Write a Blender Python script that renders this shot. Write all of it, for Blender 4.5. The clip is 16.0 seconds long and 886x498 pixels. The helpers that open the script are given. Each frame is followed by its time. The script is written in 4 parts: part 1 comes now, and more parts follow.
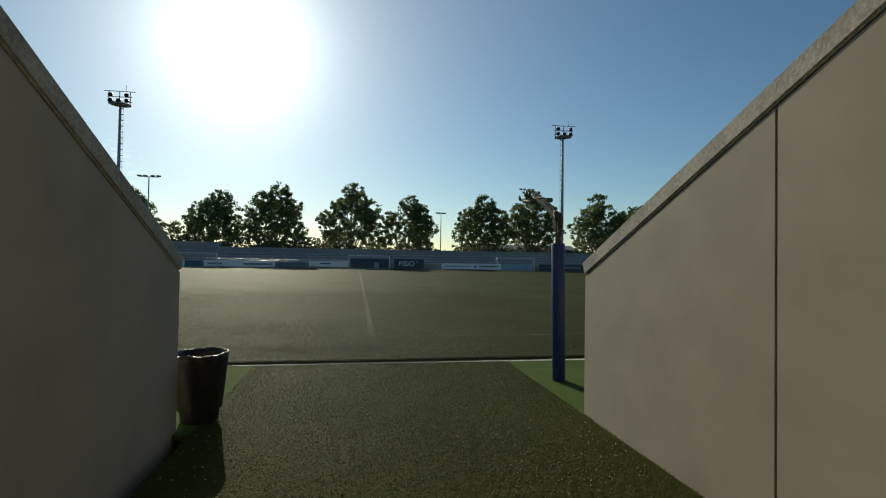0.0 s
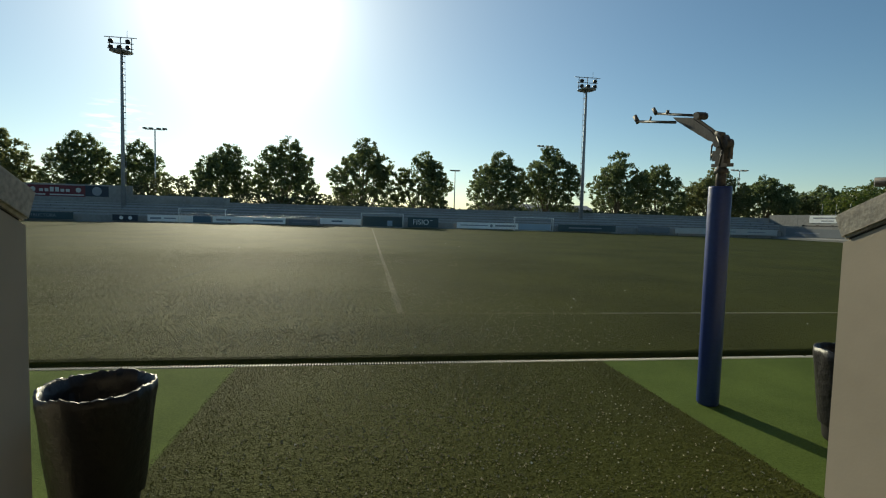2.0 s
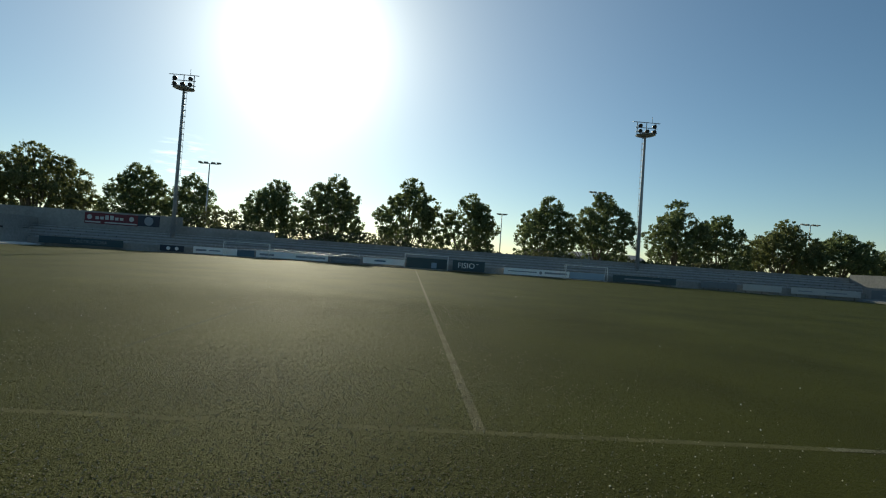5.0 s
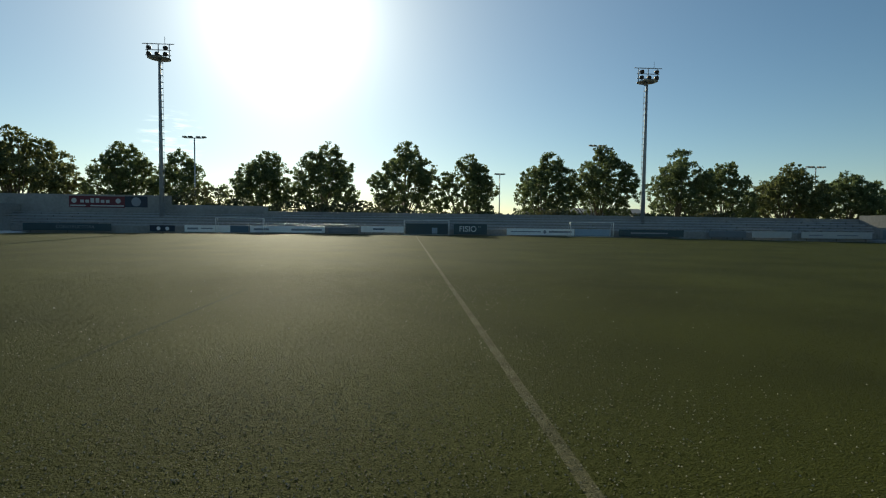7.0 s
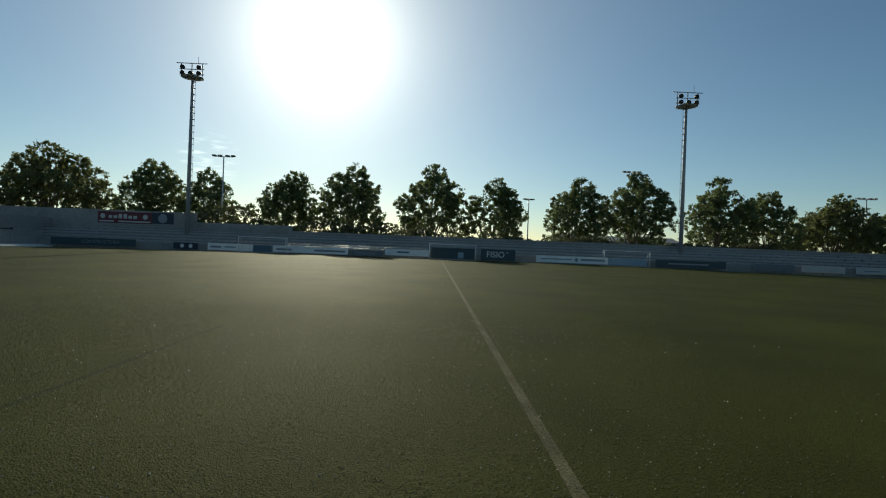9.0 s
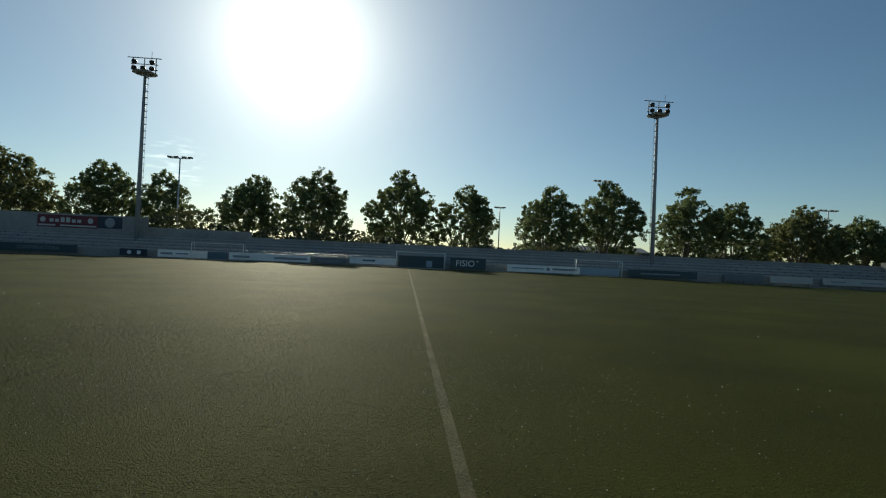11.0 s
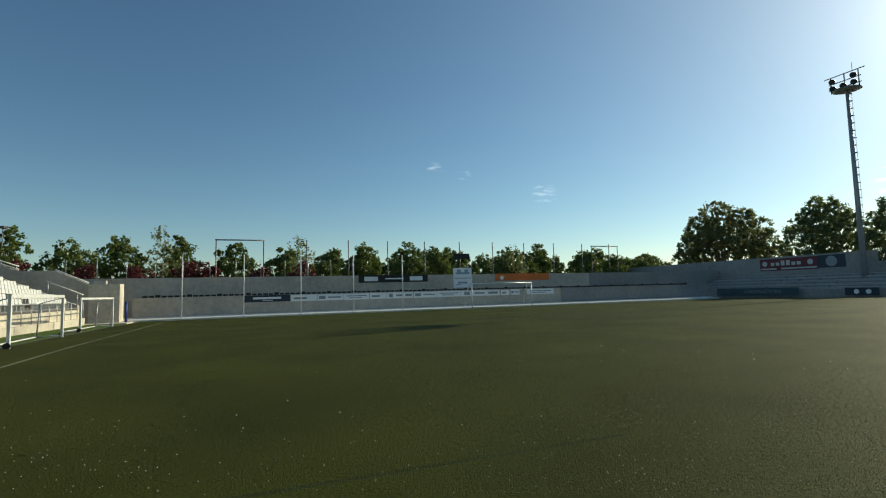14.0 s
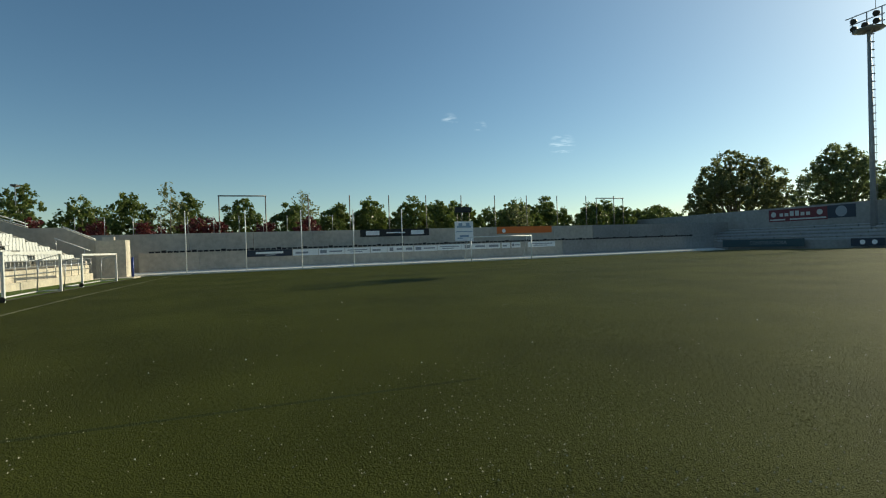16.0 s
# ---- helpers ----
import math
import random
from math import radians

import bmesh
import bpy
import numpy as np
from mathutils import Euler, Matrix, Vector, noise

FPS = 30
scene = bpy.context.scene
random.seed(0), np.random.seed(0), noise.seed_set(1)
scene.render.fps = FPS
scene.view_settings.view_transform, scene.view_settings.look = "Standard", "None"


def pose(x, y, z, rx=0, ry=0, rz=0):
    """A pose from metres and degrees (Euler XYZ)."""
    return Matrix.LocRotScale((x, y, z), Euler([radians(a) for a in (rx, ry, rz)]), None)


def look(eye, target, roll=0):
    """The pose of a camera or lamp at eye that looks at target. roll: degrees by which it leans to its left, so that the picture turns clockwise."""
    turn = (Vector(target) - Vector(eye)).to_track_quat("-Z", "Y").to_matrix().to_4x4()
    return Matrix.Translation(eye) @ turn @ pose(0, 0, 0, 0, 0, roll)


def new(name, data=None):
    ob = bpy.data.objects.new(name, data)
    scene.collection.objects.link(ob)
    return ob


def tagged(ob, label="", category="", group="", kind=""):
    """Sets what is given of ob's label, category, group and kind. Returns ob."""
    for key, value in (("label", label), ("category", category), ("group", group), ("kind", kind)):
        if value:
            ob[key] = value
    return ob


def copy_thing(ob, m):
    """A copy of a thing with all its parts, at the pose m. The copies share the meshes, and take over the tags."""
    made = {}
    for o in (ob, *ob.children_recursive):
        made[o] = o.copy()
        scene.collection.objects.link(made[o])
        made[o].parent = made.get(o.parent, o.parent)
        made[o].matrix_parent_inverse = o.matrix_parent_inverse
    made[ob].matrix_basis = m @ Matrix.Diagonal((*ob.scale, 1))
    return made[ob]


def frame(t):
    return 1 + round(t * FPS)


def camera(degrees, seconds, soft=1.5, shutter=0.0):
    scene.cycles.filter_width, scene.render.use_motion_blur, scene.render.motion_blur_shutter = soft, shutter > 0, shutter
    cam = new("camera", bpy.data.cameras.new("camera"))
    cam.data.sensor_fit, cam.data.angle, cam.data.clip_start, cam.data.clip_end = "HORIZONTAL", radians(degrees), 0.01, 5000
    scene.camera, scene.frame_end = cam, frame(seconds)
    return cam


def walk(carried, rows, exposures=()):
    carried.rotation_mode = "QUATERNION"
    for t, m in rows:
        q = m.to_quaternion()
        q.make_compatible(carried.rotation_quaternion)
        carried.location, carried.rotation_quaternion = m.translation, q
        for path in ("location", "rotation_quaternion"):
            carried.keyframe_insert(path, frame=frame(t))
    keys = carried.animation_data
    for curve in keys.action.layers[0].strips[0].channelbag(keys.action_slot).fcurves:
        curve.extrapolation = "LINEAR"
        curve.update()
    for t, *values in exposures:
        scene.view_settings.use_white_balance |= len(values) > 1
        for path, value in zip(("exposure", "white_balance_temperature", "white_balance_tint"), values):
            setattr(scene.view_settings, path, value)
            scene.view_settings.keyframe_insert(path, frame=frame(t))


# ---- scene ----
cam = camera(82.7, 16.0, soft=1.15)
PATH = [
    (0, (-0.367, -10.879, 1.665), (-0.03, -8.908, 1.706), 0.9),
    (0.5, (-0.371, -10.186, 1.646), (-0.006, -8.22, 1.66), 1.2),
    (1, (-0.461, -9.495, 1.6), (-0.082, -7.532, 1.523), 2.2),
    (1.5, (-0.503, -8.825, 1.576), (-0.172, -6.857, 1.437), 1.5),
    (2, (-0.559, -8.157, 1.578), (-0.262, -6.183, 1.456), 1.5),
    (2.5, (-0.512, -7.528, 1.584), (-0.23, -5.55, 1.493), 1.7),
    (3, (-0.632, -6.997, 1.619), (-0.357, -5.018, 1.538), 1.9),
    (3.5, (-0.681, -6.638, 1.669), (-0.459, -4.65, 1.632), 2.6),
    (4, (-0.728, -5.983, 1.637), (-0.565, -3.99, 1.669), 4.3),
    (4.2, (-0.745, -5.701, 1.628), (-0.595, -3.707, 1.676), 4.7),
    (6.3, (-1.066, -3.337, 1.616), (-0.967, -1.341, 1.549), 2.0),
    (6.5, (-1.168, -3.071, 1.607), (-1.035, -1.077, 1.511), 1.4),
    (7, (-1.132, -2.544, 1.615), (-0.989, -0.551, 1.514), 0.7),
    (7.5, (-1.17, -1.935, 1.613), (-1.048, 0.061, 1.581), 2.8),
    (8, (-1.093, -1.285, 1.623), (-0.997, 0.712, 1.645), 3.9),
    (8.5, (-1.113, -0.643, 1.619), (-1.059, 1.356, 1.632), 2.8),
    (9, (-1.04, 0.005, 1.623), (-1.001, 2.005, 1.616), 2.2),
    (9.5, (-0.914, 0.7, 1.621), (-0.808, 2.697, 1.642), 2.4),
    (9.7, (-0.841, 1.008, 1.622), (-0.673, 3.001, 1.658), 2.5),
    (11.8, (-0.318, 3.617, 1.617), (-0.222, 5.614, 1.645), 2.6),
    (12, (-0.253, 3.887, 1.614), (-0.178, 5.886, 1.644), 2.6),
    (12.5, (-0.075, 4.561, 1.607), (-0.077, 6.56, 1.645), 3.6),
    (13, (-0.119, 5.154, 1.618), (-0.632, 7.087, 1.677), 2.8),
    (13.5, (-0.046, 5.628, 1.609), (-1.469, 7.027, 1.741), -0.0),
    (14, (-0.358, 5.629, 1.619), (-2.205, 6.375, 1.789), -1.5),
    (14.5, (-0.335, 5.809, 1.616), (-2.258, 6.345, 1.749), -0.2),
    (15, (-0.108, 5.929, 1.617), (-2.042, 6.426, 1.73), 1.2),
    (15.5, (0.2, 6.22, 1.567), (-1.709, 6.811, 1.633), 0.3),
    (16, (0.631, 7.154, 1.618), (-1.249, 7.839, 1.604), -1.9),
]
walk(cam, [(t, look(eye, target, roll)) for t, eye, target, roll in PATH], [
    (0, -0.12, 6800, -2), (0.6, -0.07, 6800, -2), (1.4, 0.25, 7100, -2), (2.2, 0.22, 7200, -2), (4.2, 0.1, 7050, -2), (6.5, 0.14, 7200, -2), (8, -0.12, 7050, -2), (12.8, -0.17, 7050, -2),
    (13.2, -0.2, 7000, -2), (13.5, -0.7, 6900, -3), (13.75, -0.55, 6900, -3), (14.0, 0.38, 7100, -3), (14.5, 0.28, 7150, -3), (16, 0.4, 7250, -3)])

# ---------------- light ----------------
SUN_EL, SUN_DIR = radians(22.0), Vector((-0.23, 1.0, 0)).normalized()
sun_vec = Vector((SUN_DIR.x * math.cos(SUN_EL), SUN_DIR.y * math.cos(SUN_EL), math.sin(SUN_EL)))
world = bpy.data.worlds.new("sky")
scene.world = world
world.use_nodes = True
wn, wl = world.node_tree.nodes, world.node_tree.links
wn.clear()
sky = wn.new("ShaderNodeTexSky")
sky.sky_type = "NISHITA"
sky.sun_disc = False
sky.sun_elevation = SUN_EL
sky.sun_rotation = math.atan2(SUN_DIR.x, SUN_DIR.y)
sky.altitude, sky.air_density, sky.dust_density, sky.ozone_density = 600, 1.0, 0.3, 2.9
bg = wn.new("ShaderNodeBackground")
bg.inputs["Strength"].default_value = 0.081
wout = wn.new("ShaderNodeOutputWorld")
depth = wn.new("ShaderNodeHueSaturation")
depth.inputs["Saturation"].default_value = 1.1
wl.new(sky.outputs[0], depth.inputs["Color"])
wl.new(depth.outputs[0], bg.inputs[0])
# bright haze round the sun
where, dot = wn.new("ShaderNodeTexCoord"), wn.new("ShaderNodeVectorMath")
dot.operation = "DOT_PRODUCT"
dot.inputs[1].default_value = sun_vec
wl.new(where.outputs["Generated"], dot.inputs[0])
last = bg.outputs[0]
for power, amount, tone in ((150.0, 0.8, (1.0, 0.97, 0.93)), (45.0, 0.34, (1.0, 0.98, 0.95)), (10.0, 0.17, (0.97, 0.98, 1.0)), (3.0, 0.06, (0.85, 0.95, 1.0))):
    lift, haze, total = wn.new("ShaderNodeMath"), wn.new("ShaderNodeBackground"), wn.new("ShaderNodeAddShader")
    clip = wn.new("ShaderNodeMath")
    clip.operation, clip.inputs[1].default_value = "MAXIMUM", 0.0
    lift.operation, lift.inputs[1].default_value = "POWER", power
    scale = wn.new("ShaderNodeMath")
    scale.operation, scale.inputs[1].default_value = "MULTIPLY", amount
    wl.new(dot.outputs["Value"], clip.inputs[0])
    wl.new(clip.outputs[0], lift.inputs[0])
    wl.new(lift.outputs[0], scale.inputs[0])
    haze.inputs["Color"].default_value = (*tone, 1)
    wl.new(scale.outputs[0], haze.inputs["Strength"])
    wl.new(last, total.inputs[0])
    wl.new(haze.outputs[0], total.inputs[1])
    last = total.outputs[0]
# a few thin wisps of cloud
stretch = wn.new("ShaderNodeMapping")
stretch.inputs["Scale"].default_value = (30, 30, 170)
wl.new(where.outputs["Generated"], stretch.inputs[0])
wisp = wn.new("ShaderNodeTexNoise")
wisp.inputs["Scale"].default_value, wisp.inputs["Detail"].default_value = 1.0, 5
wl.new(stretch.outputs[0], wisp.inputs["Vector"])
streak = wn.new("ShaderNodeMapRange")
streak.inputs["From Min"].default_value, streak.inputs["From Max"].default_value = 0.5, 0.72
wl.new(wisp.outputs[0], streak.inputs["Value"])
for centre, reach, amount in (((-0.905, 0.352, 0.238), 1.0, 0.22), ((-0.885, 0.407, 0.225), 0.8, 0.18), ((-0.818, 0.545, 0.182), 1.5, 0.25), ((-0.404, 0.904, 0.141), 3.2, 0.35)):
    near, spot, scale = wn.new("ShaderNodeVectorMath"), wn.new("ShaderNodeMapRange"), wn.new("ShaderNodeMath")
    near.operation, near.inputs[1].default_value = "DOT_PRODUCT", Vector(centre).normalized()
    wl.new(where.outputs["Generated"], near.inputs[0])
    spot.inputs["From Min"].default_value, spot.inputs["From Max"].default_value = math.cos(radians(reach)), math.cos(radians(reach * 0.4))
    spot.inputs["To Max"].default_value = amount
    wl.new(near.outputs["Value"], spot.inputs["Value"])
    scale.operation = "MULTIPLY"
    wl.new(spot.outputs[0], scale.inputs[0])
    wl.new(streak.outputs[0], scale.inputs[1])
    cloud, total = wn.new("ShaderNodeBackground"), wn.new("ShaderNodeAddShader")
    cloud.inputs["Color"].default_value = (1, 1, 1, 1)
    wl.new(scale.outputs[0], cloud.inputs["Strength"])
    wl.new(last, total.inputs[0])
    wl.new(cloud.outputs[0], total.inputs[1])
    last = total.outputs[0]
wl.new(last, wout.inputs[0])
sun = new("sun", bpy.data.lights.new("sun", "SUN"))
sun.data.energy, sun.data.angle, sun.data.color = 3.2, radians(0.55), (1.0, 0.91, 0.75)
sun.matrix_world = look(sun_vec * 300, (0, 0, 0))

# ---------------- materials ----------------


def material(name, color, rough=0.7, metal=0.0, vary=0.12, coarse=0.6, fine=25.0, bump=0.0, bump_scale=60.0, tint=None, spec=0.5, random_amount=0.0, stretch=(1, 1, 1)):
    """A surface with stains at one scale and grain at another."""
    m = bpy.data.materials.new(name)
    m.use_nodes = True
    n, l = m.node_tree.nodes, m.node_tree.links
    p = n["Principled BSDF"]
    p.inputs["Roughness"].default_value, p.inputs["Metallic"].default_value = rough, metal
    p.inputs["Specular IOR Level"].default_value = spec
    co = n.new("ShaderNodeTexCoord")
    mp = n.new("ShaderNodeMapping")
    mp.inputs["Scale"].default_value = stretch
    l.new(co.outputs["Object"], mp.inputs[0])
    big, small = n.new("ShaderNodeTexNoise"), n.new("ShaderNodeTexNoise")
    big.inputs["Scale"].default_value, big.inputs["Detail"].default_value = coarse, 5
    small.inputs["Scale"].default_value, small.inputs["Detail"].default_value = fine, 3
    add = n.new("ShaderNodeMath")
    add.operation = "ADD"
    l.new(mp.outputs[0], big.inputs["Vector"])
    l.new(mp.outputs[0], small.inputs["Vector"])
    l.new(big.outputs[0], add.inputs[0])
    l.new(small.outputs[0], add.inputs[1])
    ramp = n.new("ShaderNodeMapRange")
    ramp.inputs["From Min"].default_value, ramp.inputs["From Max"].default_value = 0.7, 1.3
    l.new(add.outputs[0], ramp.inputs["Value"])
    mix = n.new("ShaderNodeMix")
    mix.data_type = "RGBA"
    other = tint or tuple(c * 0.6 for c in color)
    mix.inputs[6].default_value = (*[min(1, c * (1 + vary)) for c in color], 1)
    mix.inputs[7].default_value = (*[c * (1 - vary) + o * vary for c, o in zip(color, other)], 1) if not tint else (*tint, 1)
    l.new(ramp.outputs[0], mix.inputs[0])
    last = mix.outputs[2]
    if random_amount:
        info = n.new("ShaderNodeObjectInfo")
        hsv = n.new("ShaderNodeHueSaturation")
        rr = n.new("ShaderNodeMapRange")
        rr.inputs["To Min"].default_value, rr.inputs["To Max"].default_value = 1 - random_amount, 1 + random_amount
        l.new(info.outputs["Random"], rr.inputs["Value"])
        l.new(rr.outputs[0], hsv.inputs["Value"])
        l.new(last, hsv.inputs["Color"])
        last = hsv.outputs[0]
    l.new(last, p.inputs["Base Color"])
    if bump:
        bn, bt = n.new("ShaderNodeBump"), n.new("ShaderNodeTexNoise")
        bt.inputs["Scale"].default_value, bt.inputs["Detail"].default_value = bump_scale, 4
        bn.inputs["Strength"].default_value, bn.inputs["Distance"].default_value = bump, 0.02
        l.new(mp.outputs[0], bt.inputs["Vector"])
        l.new(bt.outputs[0], bn.inputs["Height"])
        l.new(bn.outputs[0], p.inputs["Normal"])
    return m


def leaf_material(name, color, tint, through_amount=0.35):
    """Leaves that let some light through."""
    m = bpy.data.materials.new(name)
    m.use_nodes = True
    n, l = m.node_tree.nodes, m.node_tree.links
    p, out = n["Principled BSDF"], n["Material Output"]
    p.inputs["Roughness"].default_value = 0.45
    geo, mix = n.new("ShaderNodeNewGeometry"), n.new("ShaderNodeMix")
    mix.data_type = "RGBA"
    mix.inputs[6].default_value, mix.inputs[7].default_value = (*color, 1), (*tint, 1)
    l.new(geo.outputs["Random Per Island"], mix.inputs[0])
    l.new(mix.outputs[2], p.inputs["Base Color"])
    tr, ms = n.new("ShaderNodeBsdfTranslucent"), n.new("ShaderNodeMixShader")
    l.new(mix.outputs[2], tr.inputs["Color"])
    ms.inputs[0].default_value = through_amount
    l.new(p.outputs[0], ms.inputs[1])
    l.new(tr.outputs[0], ms.inputs[2])
    l.new(ms.outputs[0], out.inputs["Surface"])
    return m


TURF = material("worn_artificial_turf", (0.058, 0.064, 0.0135), 0.7, vary=0.3, coarse=0.3, fine=45, bump=1.0, bump_scale=70, tint=(0.037, 0.041, 0.0095), spec=0.03)
GREEN_TURF = material("short_green_turf", (0.1, 0.14, 0.034), 0.9, vary=0.2, coarse=1.2, fine=60, bump=0.5, bump_scale=150, tint=(0.07, 0.105, 0.024), spec=0.06)
LINE = material("worn_white_line", (0.15, 0.14, 0.08), 0.6, vary=0.3, coarse=1.5, fine=45, bump=0.9, bump_scale=70, tint=(0.055, 0.055, 0.026), spec=0.025)
EDGE_LINE = material("white_edge_line", (0.24, 0.235, 0.17), 0.6, vary=0.3, coarse=0.35, fine=45, bump=0.9, bump_scale=70, tint=(0.05, 0.052, 0.02), spec=0.025)
FAINT_LINE = material("faint_white_line", (0.105, 0.103, 0.05), 0.9, vary=0.3, coarse=1.5, fine=60, tint=(0.05, 0.055, 0.02), spec=0.05)
BLUE_LINE = material("dark_blue_line", (0.036, 0.047, 0.02), 0.75, vary=0.3, coarse=0.9, fine=45, bump=1.0, bump_scale=70, tint=(0.036, 0.042, 0.013), spec=0.025)
EARTH = material("dry_earth", (0.24, 0.2, 0.14), 0.9, vary=0.3, coarse=0.08, fine=3, tint=(0.1, 0.11, 0.06))
CONCRETE = material("precast_concrete", (0.42, 0.36, 0.29), 0.8, vary=0.15, coarse=0.35, fine=2.2, bump=0.03, bump_scale=60, tint=(0.385, 0.33, 0.262))
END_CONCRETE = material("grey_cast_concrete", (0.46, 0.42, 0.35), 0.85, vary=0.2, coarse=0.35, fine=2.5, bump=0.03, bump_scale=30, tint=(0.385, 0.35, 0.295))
COPING = material("weathered_coping_concrete", (0.5, 0.46, 0.4), 0.8, vary=0.2, coarse=3, fine=40, bump=0.15, bump_scale=40, tint=(0.27, 0.25, 0.22))
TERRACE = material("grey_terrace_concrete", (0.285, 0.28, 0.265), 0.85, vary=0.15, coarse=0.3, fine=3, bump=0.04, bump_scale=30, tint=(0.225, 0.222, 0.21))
PALE_CONCRETE = material("pale_cream_concrete", (0.62, 0.55, 0.44), 0.85, vary=0.15, coarse=0.5, fine=4, bump=0.03, bump_scale=30, tint=(0.5, 0.44, 0.35))
# dark concrete steps; the colour also carries the shade between seat rows
STEP_CONCRETE = material("shade_darkened_step_concrete", (0.17, 0.155, 0.13), 0.9, vary=0.25, coarse=0.6, fine=5, bump=0.04, bump_scale=40, tint=(0.1, 0.092, 0.08))
DARK = material("recess_shade_black", (0.02, 0.02, 0.02), 0.8)
JOINT = material("dark_joint_sealant", (0.05, 0.045, 0.04), 0.8)
BIN_BAG = material("black_plastic_bin_bag", (0.013, 0.011, 0.013), 0.45, vary=0.2, coarse=6, fine=30, bump=0.6, bump_scale=14)
BIN_BODY = material("dark_plastic_bin", (0.012, 0.01, 0.01), 0.6, vary=0.2, coarse=4, fine=40)
ARM_PAINT = material("dull_grey_brown_paint", (0.09, 0.08, 0.07), 0.6, vary=0.3, coarse=8, fine=50, tint=(0.05, 0.04, 0.035))
BLUE_PAD = material("blue_vinyl_padding", (0.018, 0.042, 0.19), 0.42, vary=0.2, coarse=2, fine=40, bump=0.1, bump_scale=20)
MAST_STEEL = material("dull_grey_mast_steel", (0.3, 0.305, 0.31), 0.6, 0.3, vary=0.2, coarse=1, fine=12)
STEEL = material("galvanised_steel", (0.42, 0.43, 0.44), 0.45, 0.8, vary=0.2, coarse=3, fine=30)
DARK_STEEL = material("weathered_dark_steel", (0.16, 0.16, 0.16), 0.5, 0.7, vary=0.3, coarse=5, fine=40, tint=(0.12, 0.08, 0.05))
WHITE_PAINT = material("white_painted_metal", (0.8, 0.8, 0.77), 0.4, vary=0.1, coarse=2, fine=20, tint=(0.6, 0.59, 0.55))
SEAT_WHITE = material("white_seat_plastic", (0.72, 0.71, 0.67), 0.4, vary=0.06, coarse=3, fine=10, random_amount=0.06)
GRATE = material("galvanised_grate", (0.5, 0.48, 0.43), 0.55, 0.1, vary=0.2, coarse=4, fine=50)
ROOF_PANEL = material("grey_roof_sheet", (0.3, 0.28, 0.26), 0.6, 0.1, vary=0.1, coarse=0.6, fine=4)
ROOF_WHITE = material("white_roof_fascia", (0.75, 0.74, 0.7), 0.4, vary=0.1, coarse=1, fine=8)
BLUE_STEEL = material("blue_painted_steel", (0.02, 0.05, 0.2), 0.45, vary=0.15, coarse=2, fine=20)
BARK = material("plane_bark", (0.22, 0.18, 0.13), 0.9, vary=0.3, coarse=1.5, fine=12, tint=(0.1, 0.085, 0.06))
LEAF = leaf_material("plane_leaves", (0.12, 0.155, 0.07), (0.22, 0.26, 0.11), 0.6)
LEAF_WARM = leaf_material("turning_plane_leaves", (0.12, 0.15, 0.062), (0.25, 0.25, 0.1), 0.6)
LEAF_FAR = leaf_material("park_tree_leaves", (0.07, 0.115, 0.025), (0.19, 0.22, 0.05), 0.4)
LEAF_RED = leaf_material("dark_red_leaves", (0.09, 0.018, 0.018), (0.16, 0.03, 0.025), 0.25)
HEDGE = leaf_material("hedge_leaves", (0.07, 0.08, 0.035), (0.13, 0.13, 0.06), 0.4)


def paint(name, color, rough=0.5):
    return material(name, color, rough, vary=0.1, coarse=1.2, fine=12, random_amount=0.0)


AD_WHITE = paint("white_advert_board", (0.84, 0.85, 0.84))
AD_DARK = paint("dark_advert_board", (0.02, 0.03, 0.05))
AD_BLUE = paint("blue_advert_board", (0.08, 0.14, 0.19))
AD_TEAL = paint("dark_teal_advert_board", (0.035, 0.07, 0.08))
AD_RED = paint("red_advert_board", (0.32, 0.03, 0.04))
AD_ORANGE = paint("orange_advert_board", (0.7, 0.17, 0.03))
AD_GREY = paint("grey_print", (0.25, 0.27, 0.3))
AD_PALE_BLUE = paint("pale_blue_print", (0.27, 0.38, 0.48))
BLACK = paint("black_print", (0.012, 0.012, 0.014))

# ---------------- mesh helpers ----------------


def add_box(bm, x0, y0, z0, x1, y1, z1, m=None):
    vs = [bm.verts.new((x, y, z)) for z in (z0, z1) for y in (y0, y1) for x in (x0, x1)]
    for f in ((0, 2, 3, 1), (4, 5, 7, 6), (0, 1, 5, 4), (2, 6, 7, 3), (0, 4, 6, 2), (1, 3, 7, 5)):
        bm.faces.new([vs[i] for i in f])
    if m is not None:
        bmesh.ops.transform(bm, matrix=m, verts=vs)
    return vs


def add_tube(bm, a, b, r0, r1=None, sides=8, caps=True):
    """A straight tapered tube from a to b."""
    a, b = Vector(a), Vector(b)
    r1 = r0 if r1 is None else r1
    turn = (b - a).to_track_quat("Z", "Y").to_matrix()
    rings = []
    for c, r in ((a, r0), (b, r1)):
        rings.append([bm.verts.new(c + turn @ Vector((r * math.cos(k * math.tau / sides), r * math.sin(k * math.tau / sides), 0))) for k in range(sides)])
    for k in range(sides):
        f = bm.faces.new((rings[0][k], rings[0][(k + 1) % sides], rings[1][(k + 1) % sides], rings[1][k]))
        f.smooth = True
    if caps:
        bm.faces.new(rings[0][::-1])
        bm.faces.new(rings[1])


